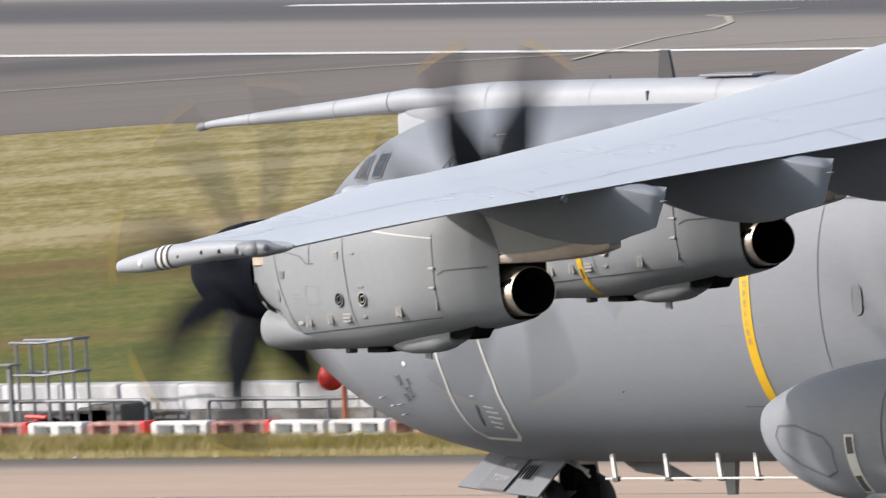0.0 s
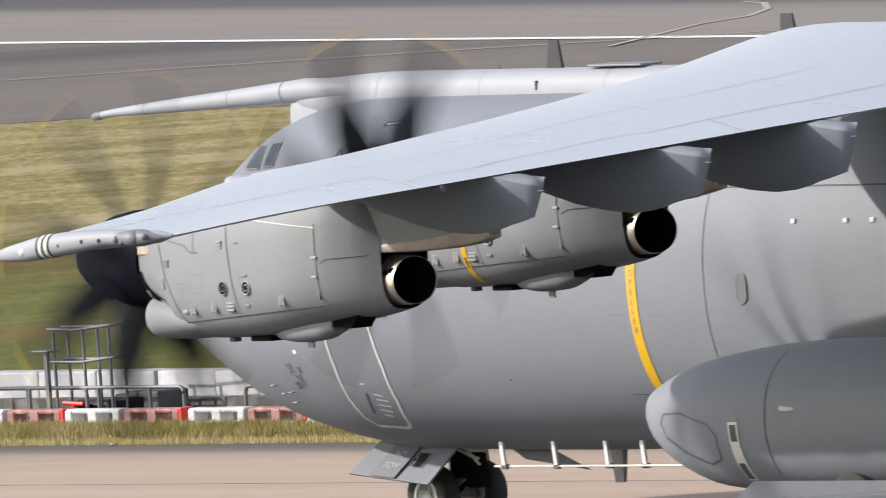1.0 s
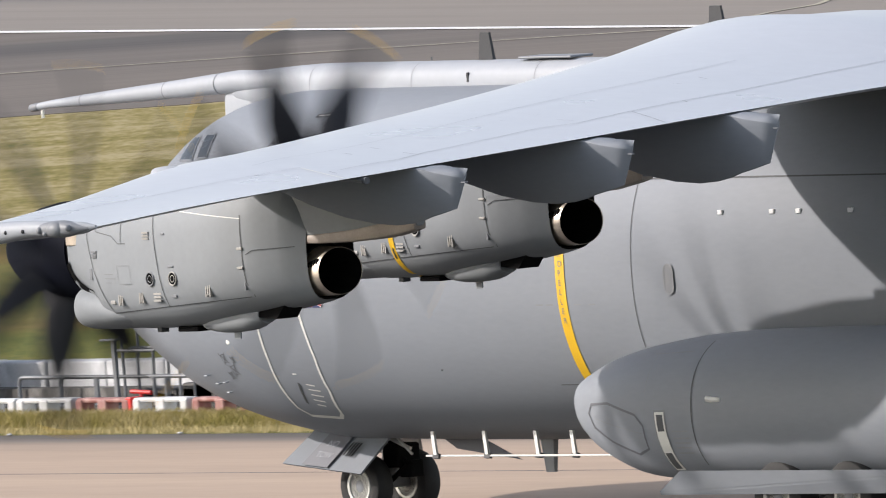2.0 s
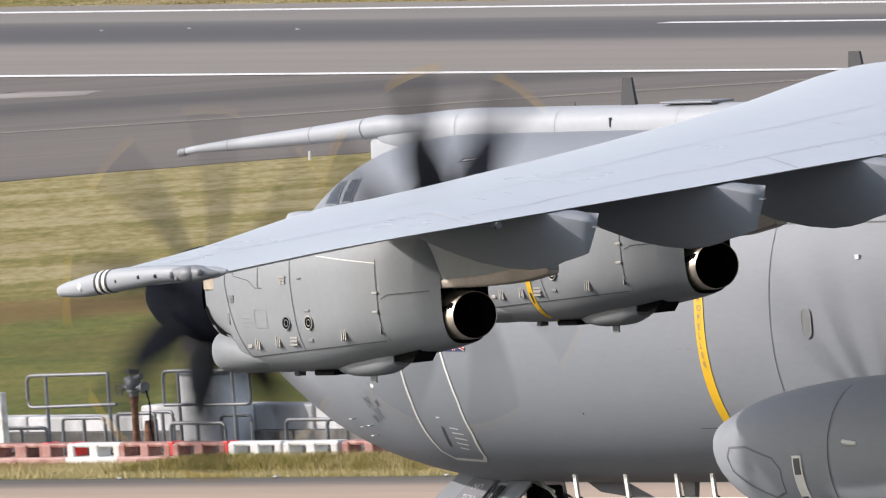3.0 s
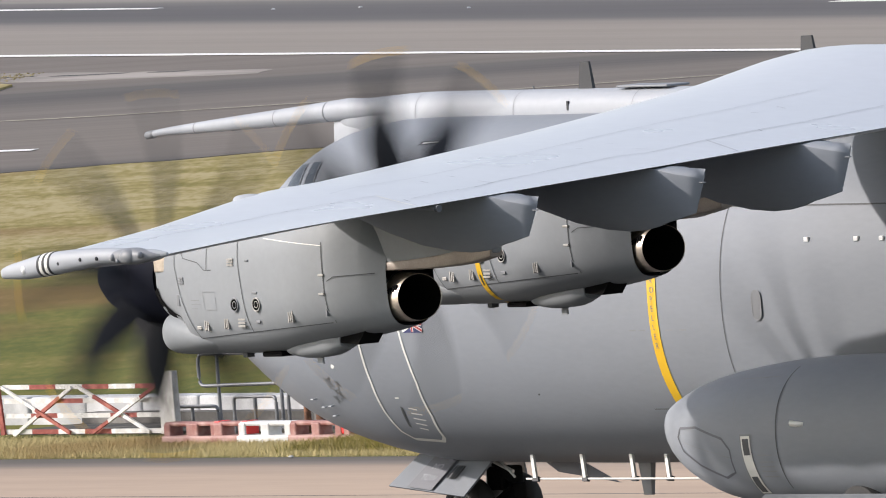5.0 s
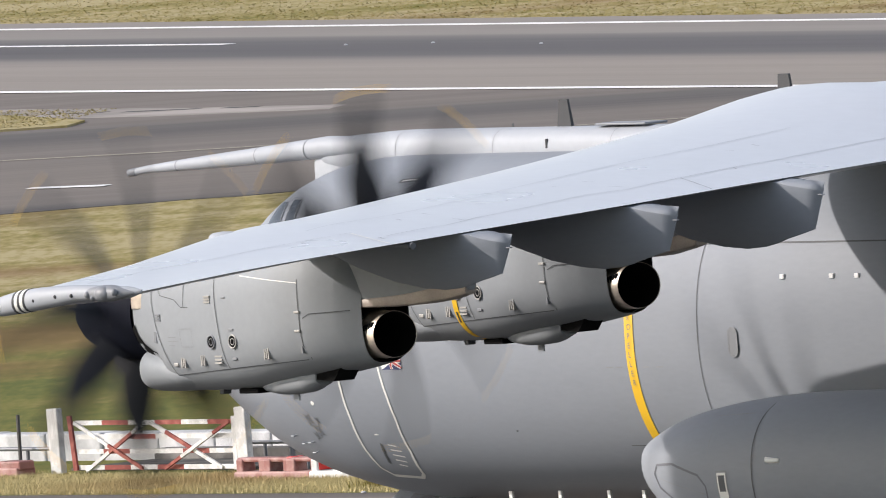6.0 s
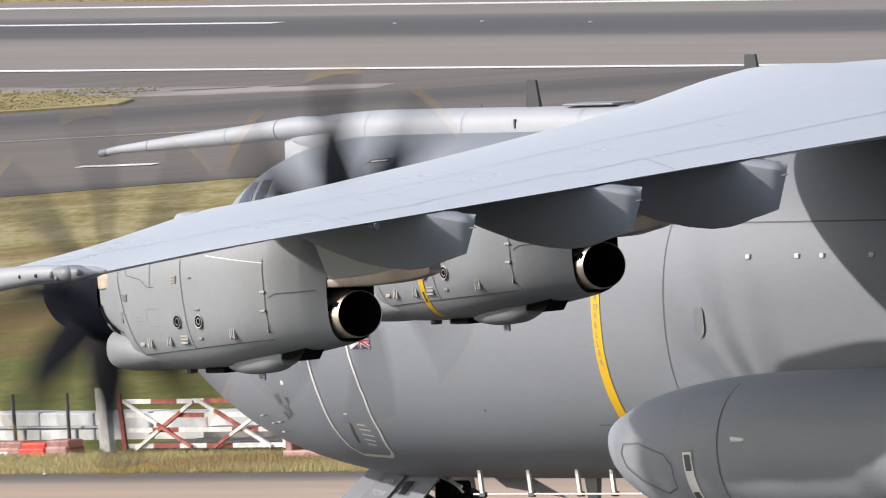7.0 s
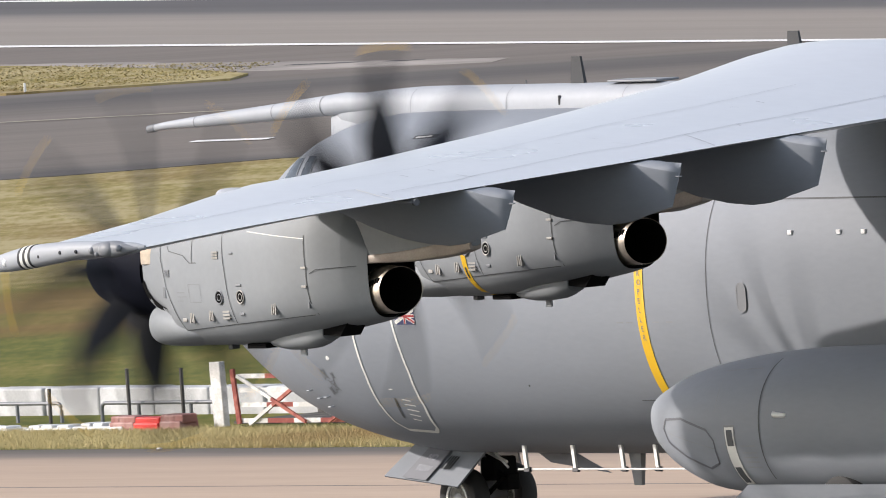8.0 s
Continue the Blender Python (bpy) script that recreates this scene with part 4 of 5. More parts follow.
    # jet pipe: outer shroud, pale liner and black bore
    zc = pz - 0.36
    slant = 0.25

    def pipe_ring(bm, vx, r, share=1.0):
        return [bm.verts.new((x(vx) + slant * share * r * math.cos(2 * math.pi * k / 40), py + 0.04 + r * math.cos(2 * math.pi * k / 40), zc + r * math.sin(2 * math.pi * k / 40))) for k in range(40)]

    def skin(bm, rings):
        for r0, r1 in zip(rings, rings[1:]):
            for k in range(40):
                bm.faces.new((r0[k], r0[(k + 1) % 40], r1[(k + 1) % 40], r1[k]))
    bm = bmesh.new()
    skin(bm, [pipe_ring(bm, -5.35, 0.40, 0.0), pipe_ring(bm, -5.66, 0.395, 0.6), pipe_ring(bm, -5.66, 0.372, 0.6), pipe_ring(bm, -5.4, 0.36, 0.6)])
    part("shroud", bm, SOOT_AND_GAP, cowl, "thin black shroud edge", smooth=True, shift=UP)
    bm = bmesh.new()
    skin(bm, [pipe_ring(bm, -5.4, 0.36, 0.4), pipe_ring(bm, -5.70, 0.352), pipe_ring(bm, -5.94, 0.338), pipe_ring(bm, -5.965, 0.332), pipe_ring(bm, -5.96, 0.326)])
    part("jet_pipe", bm, STEEL, cowl, "heat-stained steel jet pipe", smooth=True, shift=UP)
    bm = bmesh.new()
    rings = [pipe_ring(bm, -5.962, 0.329), pipe_ring(bm, -5.94, 0.318), pipe_ring(bm, -5.5, 0.31, 0.5), pipe_ring(bm, -4.6, 0.28, 0.0)]
    skin(bm, rings)
    bm.faces.new(rings[-1])
    part("bore", bm, SOOT_AND_GAP, cowl, "black sooty bore", smooth=True, shift=UP)
    for i in range(5):
        a = radians(14 + 3 * i)
        sx = -5.72 - i * 0.05 + slant * 0.35
        bm = bmesh.new()
        add_box(bm, (x(sx) - 0.017, -0.03, -0.04), (x(sx) + 0.017, 0.008, 0.04))
        bmesh.ops.translate(bm, verts=bm.verts, vec=(0, py + 0.04 + 0.348 * math.cos(a), zc + 0.348 * math.sin(a)))
        part("cooling_slot", bm, SOOT_AND_GAP, cowl, shift=UP)
    # pylon tail above the jet pipe
    bm = bmesh.new()
    Body([(x(-3.6), py, 0.5, z(1.25), z(0.45)), (x(-4.9), py, 0.52, z(1.3), z(0.25)), (x(-5.4), py, 0.46, z(1.3), z(0.06)), (x(-6.4), py, 0.30, z(1.3), z(0.07)), (x(-7.2 + cut), py, 0.16, z(1.28), z(0.13)), (x(-7.64 + cut), py, 0.10, z(1.25), z(0.19)), (x(-7.74 + cut), py, 0.09, z(1.2), z(0.26))], 6.0).loft(bm, 0.15, 32)
    pyl = part("pylon", bm, PAINT_NAC, aircraft, "grey pylon tail over the jet pipe", smooth=True, shift=UP)
    bm = bmesh.new()
    Body([(x(-5.3), py, 0.47, z(0.15), z(0.035)), (x(-6.4), py, 0.308, z(0.22), z(0.045)), (x(-7.2 + cut), py, 0.168, z(0.33), z(0.105)), (x(-7.62 + cut), py, 0.112, z(0.42), z(0.175)), (x(-7.72 + cut), py, 0.105, z(0.43), z(0.20))], 8.0).loft(bm, 0.2, 32)
    part("heat_shield", bm, TITAN, pyl, "bare metal heat shield", smooth=True, shift=UP)
    # oil cooler outlet pod below
    bm = bmesh.new()
    Body([(x(-3.2), py + 0.3, 0.02, z(-1.03), z(-1.06)), (x(-3.35), py + 0.3, 0.15, z(-0.92), z(-1.14)), (x(-3.8), py + 0.3, 0.24, z(-0.82), z(-1.19)), (x(-4.3), py + 0.3, 0.24, z(-0.78), z(-1.16)), (x(-4.62), py + 0.3, 0.18, z(-0.8), z(-1.06))], 2.2).loft(bm, 0.1, 28)
    pod = part("outlet_pod", bm, PAINT_NAC, cowl, "grey teardrop outlet fairing", smooth=True, shift=UP)
    bm = bmesh.new()
    vs = [bm.verts.new((x(a), py + c, z(e))) for a, c, e in ((-4.52, 0.06, -0.86), (-4.52, 0.46, -0.86), (-5.16, 0.42, -0.80), (-5.16, 0.06, -0.80), (-4.62, 0.06, -0.97), (-4.62, 0.46, -0.97), (-4.98, 0.44, -1.0), (-4.98, 0.06, -1.0))]
    for f in ((0, 1, 2, 3), (7, 6, 5, 4), (0, 4, 5, 1), (1, 5, 6, 2), (2, 6, 7, 3), (3, 7, 4, 0)):
        bm.faces.new([vs[k] for k in f])
    part("outlet_flap", bm, SOOT_AND_GAP, cowl, "black outlet flap", shift=UP)
    bm = bmesh.new()
    add_box(bm, (x(-3.3), py + 0.15, z(-1.155)), (x(-2.85), py + 0.5, z(-1.08)), 0.02)
    part("drain_scoop", bm, SOOT_AND_GAP, cowl, shift=UP)
    bm = bmesh.new()
    add_box(bm, (x(-4.0), py + 0.28, z(-1.28)), (x(-3.86), py + 0.31, z(-1.16)), 0.01)
    part("drain_mast", bm, PAINT_NAC, cowl, shift=UP)
    bm = bmesh.new()
    add_box(bm, (x(-2.3), py + 0.2, z(-1.17)), (x(-2.2), py + 0.34, z(-1.09)), 0.01)
    part("drain_stub", bm, SEAM, cowl, shift=UP)
    # small pale intake at the top front edge
    yy = cowl_b.side(x(-1.0), z(0.2))
    bm = bmesh.new()
    add_box(bm, (x(-1.15), yy - 0.15, z(0.10)), (x(-0.88), yy + 0.02, z(0.36)), 0.015)
    part("side_inlet", bm, STEEL, cowl, shift=UP)
    return cowl, cowl_b


def add_ring(bm, r, t):
    """A torus round the y axis."""
    n, k = 24, 8
    vs = [[bm.verts.new(((r + t * math.cos(2 * math.pi * j / k)) * math.cos(2 * math.pi * i / n), t * math.sin(2 * math.pi * j / k), (r + t * math.cos(2 * math.pi * j / k)) * math.sin(2 * math.pi * i / n)))
           for j in range(k)] for i in range(n)]
    for i in range(n):
        for j in range(k):
            bm.faces.new((vs[i][j], vs[(i + 1) % n][j], vs[(i + 1) % n][(j + 1) % k], vs[i][(j + 1) % k]))


PROP_O, PROP_I = (-1.41, 12.86, 1.25), (0.04, 7.18, 1.45)
cowl_o, body_o = nacelle(*PROP_O)
cowl_i, body_i = nacelle(0.08, 7.16, 1.505, cut=0.3)
bm = bmesh.new()
body_i.ribbon(bm, [(-2.76, z) for z in np.linspace(1.9, 0.36, 26)], 0.11, 0.008)
stripe_i = part("warning_stripe", bm, YELLOW, cowl_i, "yellow propeller warning stripe", shift=UP)
bm = bmesh.new()
body_i.ribbon(bm, [(-2.76, z) for z in np.linspace(0.86, 0.70, 4)], 0.03, 0.014)
part("stripe_lettering", bm, LETTER, stripe_i, shift=UP)


def blade_mesh(sense):
    """A scimitar blade up the z axis; the propeller turns round x."""
    bm = bmesh.new()
    rings = []
    for r, ch, tw, sw in ((0.5, 0.44, 58, 0.0), (0.7, 0.54, 52, 0.01), (0.95, 0.58, 46, 0.02), (1.3, 0.58, 40, 0.02), (1.7, 0.46, 36, -0.02), (2.1, 0.29, 32, -0.10), (2.38, 0.22, 29, -0.19), (2.54, 0.18, 28, -0.255)):
        rings.append([bm.verts.new(p) for p in blade_ring(r, ch, tw, sw, sense)])
    join_rings(bm, rings)
    return bm


def blade_ring(r, ch, tw, sw, sense):
    out = []
    for k in range(10):
        a = 2 * math.pi * k / 10
        u, v = ch / 2 * math.cos(a), ch * 0.07 * math.sin(a)
        t = radians(tw)
        yy = (u * math.cos(t) - v * math.sin(t) + sw) * sense
        xx = u * math.sin(t) + v * math.cos(t)
        out.append((xx, yy, r))
    return out


def join_rings(bm, rings):
    n = len(rings[0])
    for r0, r1 in zip(rings, rings[1:]):
        for k in range(n):
            bm.faces.new((r0[k], r0[(k + 1) % n], r1[(k + 1) % n], r1[k]))
    bm.faces.new(rings[0])
    bm.faces.new(rings[-1])


def propeller(sense):
    """Spinner with eight blades; its origin is the hub."""
    bm = bmesh.new()
    prof = [(1.30, 0.03), (1.23, 0.18), (1.06, 0.34), (0.82, 0.49), (0.45, 0.62), (0.1, 0.68), (-0.25, 0.70), (-0.70, 0.71)]
    rings = [[bm.verts.new((x, r * math.cos(2 * math.pi * k / 32), r * math.sin(2 * math.pi * k / 32))) for k in range(32)] for x, r in prof]
    join_rings(bm, rings)
    prop = part("propeller", bm, BLACK, aircraft, "black eight-bladed propeller, spinning, with yellow tips", smooth=True)
    bm = blade_mesh(sense)
    first = part("blade", bm, BLADE, prop, smooth=True)
    bm = bmesh.new()
    join_rings(bm, [[bm.verts.new(p) for p in blade_ring(*a, sense)] for a in ((2.54, 0.182, 28, -0.255), (2.60, 0.16, 27, -0.285), (2.655, 0.12, 27, -0.315), (2.668, 0.05, 27, -0.32))])
    tip = part("blade_tip", bm, BLADE_TIP, prop, "yellow blade tip", smooth=True)
    for k in range(1, 8):
        for o in (first, tip):
            c = o.copy()
            scene.collection.objects.link(c)
            c.matrix_basis = Matrix.Rotation(radians(45 * k), 4, "X")
    return prop


prop_o = propeller(-1)
prop_i = propeller(1)

# ---- main gear sponson ----
SPON = Body([(-0.84, 3.2, 0.03, -1.63, -1.73), (-0.90, 3.2, 0.16, -1.50, -1.87), (-1.12, 3.2, 0.36, -1.37, -2.15), (-1.5, 3.2, 0.54, -1.22, -2.42), (-1.9, 3.2, 0.66, -1.09, -2.60), (-2.6, 3.18, 0.82, -0.94, -2.80), (-3.9, 3.12, 0.98, -0.78, -2.90), (-5.2, 3.08, 1.06, -0.72, -2.92), (-8, 3.0, 1.14, -0.70, -2.92),
             (-12, 3.0, 1.14, -0.70, -2.88), (-15.5, 2.8, 0.8, -0.9, -2.5), (-17.2, 2.5, 0.1, -1.5, -1.8)], 2.15)
bm = bmesh.new()
SPON.loft(bm, 0.2, 56)
sponson = part("gear_sponson", bm, PAINT, aircraft, "grey bulging main-gear sponson", smooth=True, shift=UP)


def spon_strip(name, runs, w, mat, label="", lift=0.008):
    return fus_strip(name, runs, w, mat, label, lift, SPON, sponson)


spon_strip("seam", [[(-4.35, z) for z in np.linspace(-0.85, -2.6, 20)]], 0.022, SEAM)
spon_strip("seam", [[(-3.25, z) for z in np.linspace(-0.98, -1.6, 10)]], 0.012, SEAM_SOFT)
spon_strip("seam", [[(-3.15, -1.02), (-4.1, -0.98)]], 0.012, SEAM_SOFT)
spon_strip("nose_panel", [[(-1.80, -1.72), (-2.3, -1.70), (-3.0, -1.86), (-3.18, -2.02), (-3.18, -2.36), (-2.9, -2.44), (-2.3, -2.25), (-1.85, -2.05), (-1.72, -1.85), (-1.80, -1.72)]], 0.035, PAINT_PANEL)
spon_strip("seam", [[(-1.9, -1.92), (-3.15, -2.14)]], 0.01, SEAM_SOFT)
spon_strip("louvre_frame", [[(-3.60, -1.82), (-3.62, -2.68)]], 0.22, WHITE, "pale framed inlet", 0.010)
spon_strip("louvre_frame", [[(-3.60, -1.79), (-3.62, -2.71)]], 0.27, PAINT_DARK, "", 0.006)
for za, zb in ((-1.86, -2.10), (-2.42, -2.66)):
    spon_strip("inlet", [[(-3.605, za), (-3.61, zb)]], 0.15, SEAM, "dark inlet opening", 0.014)
for x, z in ((-4.75, -1.65),):
    bm = bmesh.new()
    Body([(x - 0.25, 0, 0.02, 0.03, -0.03), (x - 0.05, 0, 0.05, 0.05, -0.04), (x + 0.05, 0, 0.03, 0.06, -0.03)], 2).loft(bm, 0.1, 10)
    part("drain_mast", bm, WHITE, sponson, smooth=True, shift=(0, SPON.side(x, z), z + H))
spon_strip("stencil", [[(-3.85, z), (-4.2, z)] for z in (-2.1, -2.2, -2.27, -2.34, -2.42)], 0.02, SEAM_SOFT)
# open gear door under the sponson
bm = bmesh.new()
vs = [(-3.45, 4.05, -2.96), (-4.05, 4.15, -2.66), (-10.5, 4.2, -2.66), (-10.8, 4.05, -2.96)]
lo = [bm.verts.new((a, b, c)) for a, b, c in vs] + [bm.verts.new((a, b - 0.02, c - 0.05)) for a, b, c in vs]
bm.faces.new(lo[:4])
bm.faces.new(lo[4:])
for k in range(4):
    bm.faces.new((lo[k], lo[(k + 1) % 4], lo[(k + 1) % 4 + 4], lo[k + 4]))
part("gear_door", bm, PAINT, sponson, "open grey main-gear door", shift=UP)


def wheel(r, w, rim_r, label):
    """A wheel round the y axis: tyre with a rim in it."""
    bm = bmesh.new()
    n = 40
    prof = [(rim_r * 0.98, -w * 0.40), (rim_r * 1.08, -w * 0.47), (r * 0.80, -w * 0.5), (r * 0.93, -w * 0.42), (r * 0.99, -w * 0.25), (r, 0), (r * 0.99, w * 0.25), (r * 0.93, w * 0.42), (r * 0.80, w * 0.5), (rim_r * 1.08, w * 0.47), (rim_r * 0.98, w * 0.40)]
    rings = [[bm.verts.new((q * math.cos(2 * math.pi * k / n), y, q * math.sin(2 * math.pi * k / n))) for k in range(n)] for q, y in prof]
    join_rings(bm, rings)
    tyre = part(label, bm, RUBBER, aircraft, "black aircraft tyre on a pale rim", smooth=True)
    bm = bmesh.new()
    prof = [(rim_r * 1.04, w * 0.40), (rim_r * 1.02, w * 0.48), (rim_r * 0.86, w * 0.46), (rim_r * 0.80, w * 0.30), (rim_r * 0.55, w * 0.22)]
    rings = [[bm.verts.new((q * math.cos(2 * math.pi * k / n), y, q * math.sin(2 * math.pi * k / n))) for k in range(n)] for q, y in prof]
    join_rings(bm, rings)
    part("rim", bm, RIM, tyre, "pale painted wheel rim", smooth=True)
    bm = bmesh.new()
    add_tube(bm, [(0, w * 0.1, 0), (0, w * 0.36, 0), (0, w * 0.42, 0)], 0.1, 20, radii=[rim_r * 0.5, rim_r * 0.46, rim_r * 0.3])
    part("hub", bm, PAINT_DARK, tyre, "dark wheel hub", smooth=True)
    for k in range(9):
        a = 2 * math.pi * k / 9
        bm = bmesh.new()
        add_tube(bm, [(rim_r * 0.66 * math.cos(a), w * 0.2, rim_r * 0.66 * math.sin(a)), (rim_r * 0.66 * math.cos(a), w * 0.32, rim_r * 0.66 * math.sin(a))], rim_r * 0.07, 8)
        part("wheel_bolt", bm, PAINT_DARK, tyre)
    return tyre


NOSE_W = [(wheel(0.465, 0.34, 0.25, "nose_wheel"), (7.45, 0.45, -H + 0.465 + 0.012)), (wheel(0.465, 0.34, 0.25, "nose_wheel"), (7.45, -0.45, -H + 0.465 + 0.012))]
MAIN_W = []
for x in (-5.85, -7.4, -8.95):
    for y in (3.72, 2.9):
        MAIN_W.append((wheel(0.54, 0.42, 0.27, "main_wheel"), (x, y, -H + 0.54 + 0.012)))
# nose leg, torque links and doors
bm = bmesh.new()
add_tube(bm, [(7.35, 0, -2.3), (7.43, 0, -3.0)], 0.13, 16)
add_tube(bm, [(7.43, 0, -2.95), (7.45, 0, -3.15)], 0.08, 12)
add_tube(bm, [(7.45, -0.42, -3.14), (7.45, 0.42, -3.14)], 0.075, 12)
leg = part("nose_leg", bm, PAINT_DARK, aircraft, "dark nose-gear leg", smooth=True, shift=UP)
bm = bmesh.new()
add_box(bm, (6.95, -0.2, -2.9), (7.3, 0.25, -2.55), 0.04)
add_box(bm, (6.8, -0.12, -3.05), (7.1, 0.12, -2.8), 0.03)
add_tube(bm, [(7.2, 0.16, -2.5), (6.85, 0.14, -2.85), (7.3, 0.12, -3.1)], 0.045, 8)
part("torque_link", bm, SOOT_AND_GAP, leg, "black torque links and steering box", shift=UP)
bm = bmesh.new()
add_tube(bm, [(7.2, 0.2, -2.45), (6.7, 0.2, -2.62)], 0.03, 8)
add_tube(bm, [(6.9, 0.3, -2.42), (6.6, 0.25, -2.7)], 0.02, 8)
part("hydraulic_line", bm, WHITE, leg, shift=UP)


def plate(name, quad, thick, mat, parent, label=""):
    bm = bmesh.new()
    a, b, c, d = (Vector(q) for q in quad)
    n = (b - a).cross(d - a).normalized() * thick
    lo = [bm.verts.new(q) for q in (a, b, c, d)] + [bm.verts.new(q + n) for q in (a, b, c, d)]
    bm.faces.new(lo[:4])
    bm.faces.new(lo[4:])
    for k in range(4):
        bm.faces.new((lo[k], lo[(k + 1) % 4], lo[(k + 1) % 4 + 4], lo[k + 4]))
    return part(name, bm, mat, parent, label, shift=UP)


GD = [Vector((8.35, 0.62, -2.30)), Vector((6.65, 0.62, -2.42)), Vector((6.98, 0.95, -2.93)), Vector((8.75, 0.95, -2.76))]
ngd = plate("nose_gear_door", GD, 0.03, DOOR_GREY_SHADED, aircraft, "open grey nose-gear door with stencils")


def on_door(u, v, lift=0.035):
    a = GD[0].lerp(GD[1], u)
    b = GD[3].lerp(GD[2], u)
    n = (GD[1] - GD[0]).cross(GD[3] - GD[0]).normalized()
    if n.y < 0:
        n = -n
    p = a.lerp(b, v) + n * lift
    return Vector((p.x, p.y, p.z + H))


bm = bmesh.new()
bm.faces.new([bm.verts.new(on_door(u, v)) for u, v in ((0.26, 0.05), (0.58, 0.05), (0.58, 0.98), (0.26, 0.98))])
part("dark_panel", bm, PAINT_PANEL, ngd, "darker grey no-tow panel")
letters("lettering", "NO", 0.14, WING_GREY_LIT, ngd, lambda u, v: on_door(0.36 + u / 1.75, 0.42 - v / 0.62, 0.042))
letters("lettering", "TOW", 0.14, WING_GREY_LIT, ngd, lambda u, v: on_door(0.33 + u / 1.75, 0.74 - v / 0.62, 0.042))
for k in range(4):
    bm = bmesh.new()
    u = 0.64 + k * 0.035
    bm.faces.new([bm.verts.new(on_door(a, b, 0.04)) for a, b in ((u, 0.25), (u + 0.022, 0.25), (u + 0.022, 0.62), (u, 0.62))])
    part("louvre", bm, SOOT_AND_GAP, ngd, "black louvre slot")
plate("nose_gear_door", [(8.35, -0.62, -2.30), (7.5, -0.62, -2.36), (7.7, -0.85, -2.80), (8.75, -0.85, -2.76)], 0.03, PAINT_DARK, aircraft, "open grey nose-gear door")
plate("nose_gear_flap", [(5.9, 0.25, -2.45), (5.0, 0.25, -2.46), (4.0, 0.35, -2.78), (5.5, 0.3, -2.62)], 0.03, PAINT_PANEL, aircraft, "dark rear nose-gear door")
# belly rail on four pale brackets
bm = bmesh.new()
add_tube(bm, [(4.95, 1.35, -2.64), (-0.7, 1.5, -2.64)], 0.016, 8)
rail = part("belly_rail", bm, WHITE, aircraft, "thin white rail below the belly", shift=UP)
for x in (4.77, 3.60, 2.44, 1.62):
    plate("bracket", [(x + 0.03, 1.38, -2.28), (x - 0.04, 1.38, -2.28), (x - 0.13, 1.42, -2.62), (x - 0.06, 1.42, -2.62)], 0.04, WHITE, rail, "pale bracket")
    plate("bracket_foot", [(x - 0.02, 1.40, -2.60), (x - 0.15, 1.40, -2.60), (x - 0.16, 1.42, -2.67), (x - 0.03, 1.42, -2.67)], 0.05, LETTER, rail, "dark bracket foot")
bm = bmesh.new()
fin(bm, 3.55, 3.25, 3.48, 3.3, -2.45, -2.97, 0.05, 0.3)
part("blade_antenna", bm, PAINT_DARK, aircraft, "dark belly blade antenna", shift=UP)

# ---- airfield clutter: plastic barriers, block wall, rails, gate, pump gear ----


def plastic_barrier(bm, L=1.36, h=0.35):
    """A low hollow barrier with two openings through it."""
    t = 0.40
    for z0, z1, y in ((0.0, 0.13, t), (h - 0.075, h, t * 0.6)):
        add_box(bm, (0, -y / 2, z0), (L, y / 2, z1), 0.03)
    for x0, x1 in ((0, 0.17), (L / 2 - 0.11, L / 2 + 0.11), (L - 0.17, L)):
        add_box(bm, (x0, -t * 0.36, 0.05), (x1, t * 0.36, h - 0.02), 0.03)


BARRIERS = ((43.42, "r"), (42.70, "r"), (41.47, "w"), (40.15, "r"), (38.77, "r"), (37.33, "w"), (35.93, "w"), (34.43, "r"), (32.98, "w"), (31.49, "r"), (29.9, "w"), (28.4, "r"), (26.95, "w"), (25.5, "w"), (24.0, "r"),
            (22.5, "w"), (21.0, "r"))
made = {}
for x, kind in BARRIERS:
    m = pose(x - 0.92, -18.6, 0, rz=180 + random.uniform(-1.5, 1.5))
    if kind in made:
        copy_thing(made[kind], m)
        continue
    bm = bmesh.new()
    plastic_barrier(bm)
    ob = part("barrier", bm, PLASTIC_W if kind == "w" else PLASTIC_R, None)
    tagged(ob, "low white plastic barrier with two openings" if kind == "w" else "low sun-faded red plastic barrier with two openings", "barrier", "barriers along the verge")
    ob.matrix_basis = m
    made[kind] = ob
    if kind == "r":
        bm = bmesh.new()
        add_box(bm, (1.28, -0.13, 0.14), (1.42, 0.13, 0.36), 0.02)
        part("connector", bm, PLASTIC_RED, ob, "bright red connector")

# white concrete blocks behind
for k in range(32):
    x = 65.0 - k * 1.50
    if k == 0:
        bm = bmesh.new()
        add_box(bm, (0.01, -0.25, 0.10), (1.475, 0.25, 0.625), 0.035)
        add_box(bm, (0.12, -0.3, 0.0), (0.42, 0.3, 0.12))
        add_box(bm, (1.06, -0.3, 0.0), (1.36, 0.3, 0.12))
        block = part("wall_block", bm, WALL_W, None)
        tagged(block, "white-painted concrete barrier block in a row", "barrier", "blocks behind the verge")
        block.matrix_basis = pose(x, -23.0, 0, rz=0)
    else:
        copy_thing(block, pose(x, -23.0 + random.uniform(-0.03, 0.03), random.uniform(-0.008, 0.008) - (0.17 if x > 43.6 else 0), ry=random.uniform(-0.15, 0.15), rz=random.uniform(-0.4, 0.4)))
slab("drain_strip", [(14, -22.6), (49.6, -22.6), (49.6, -20.6), (14, -20.2)], 0.05, 0.2, TARMAC_DARK, "dark damp drain strip behind the barriers", "ground")
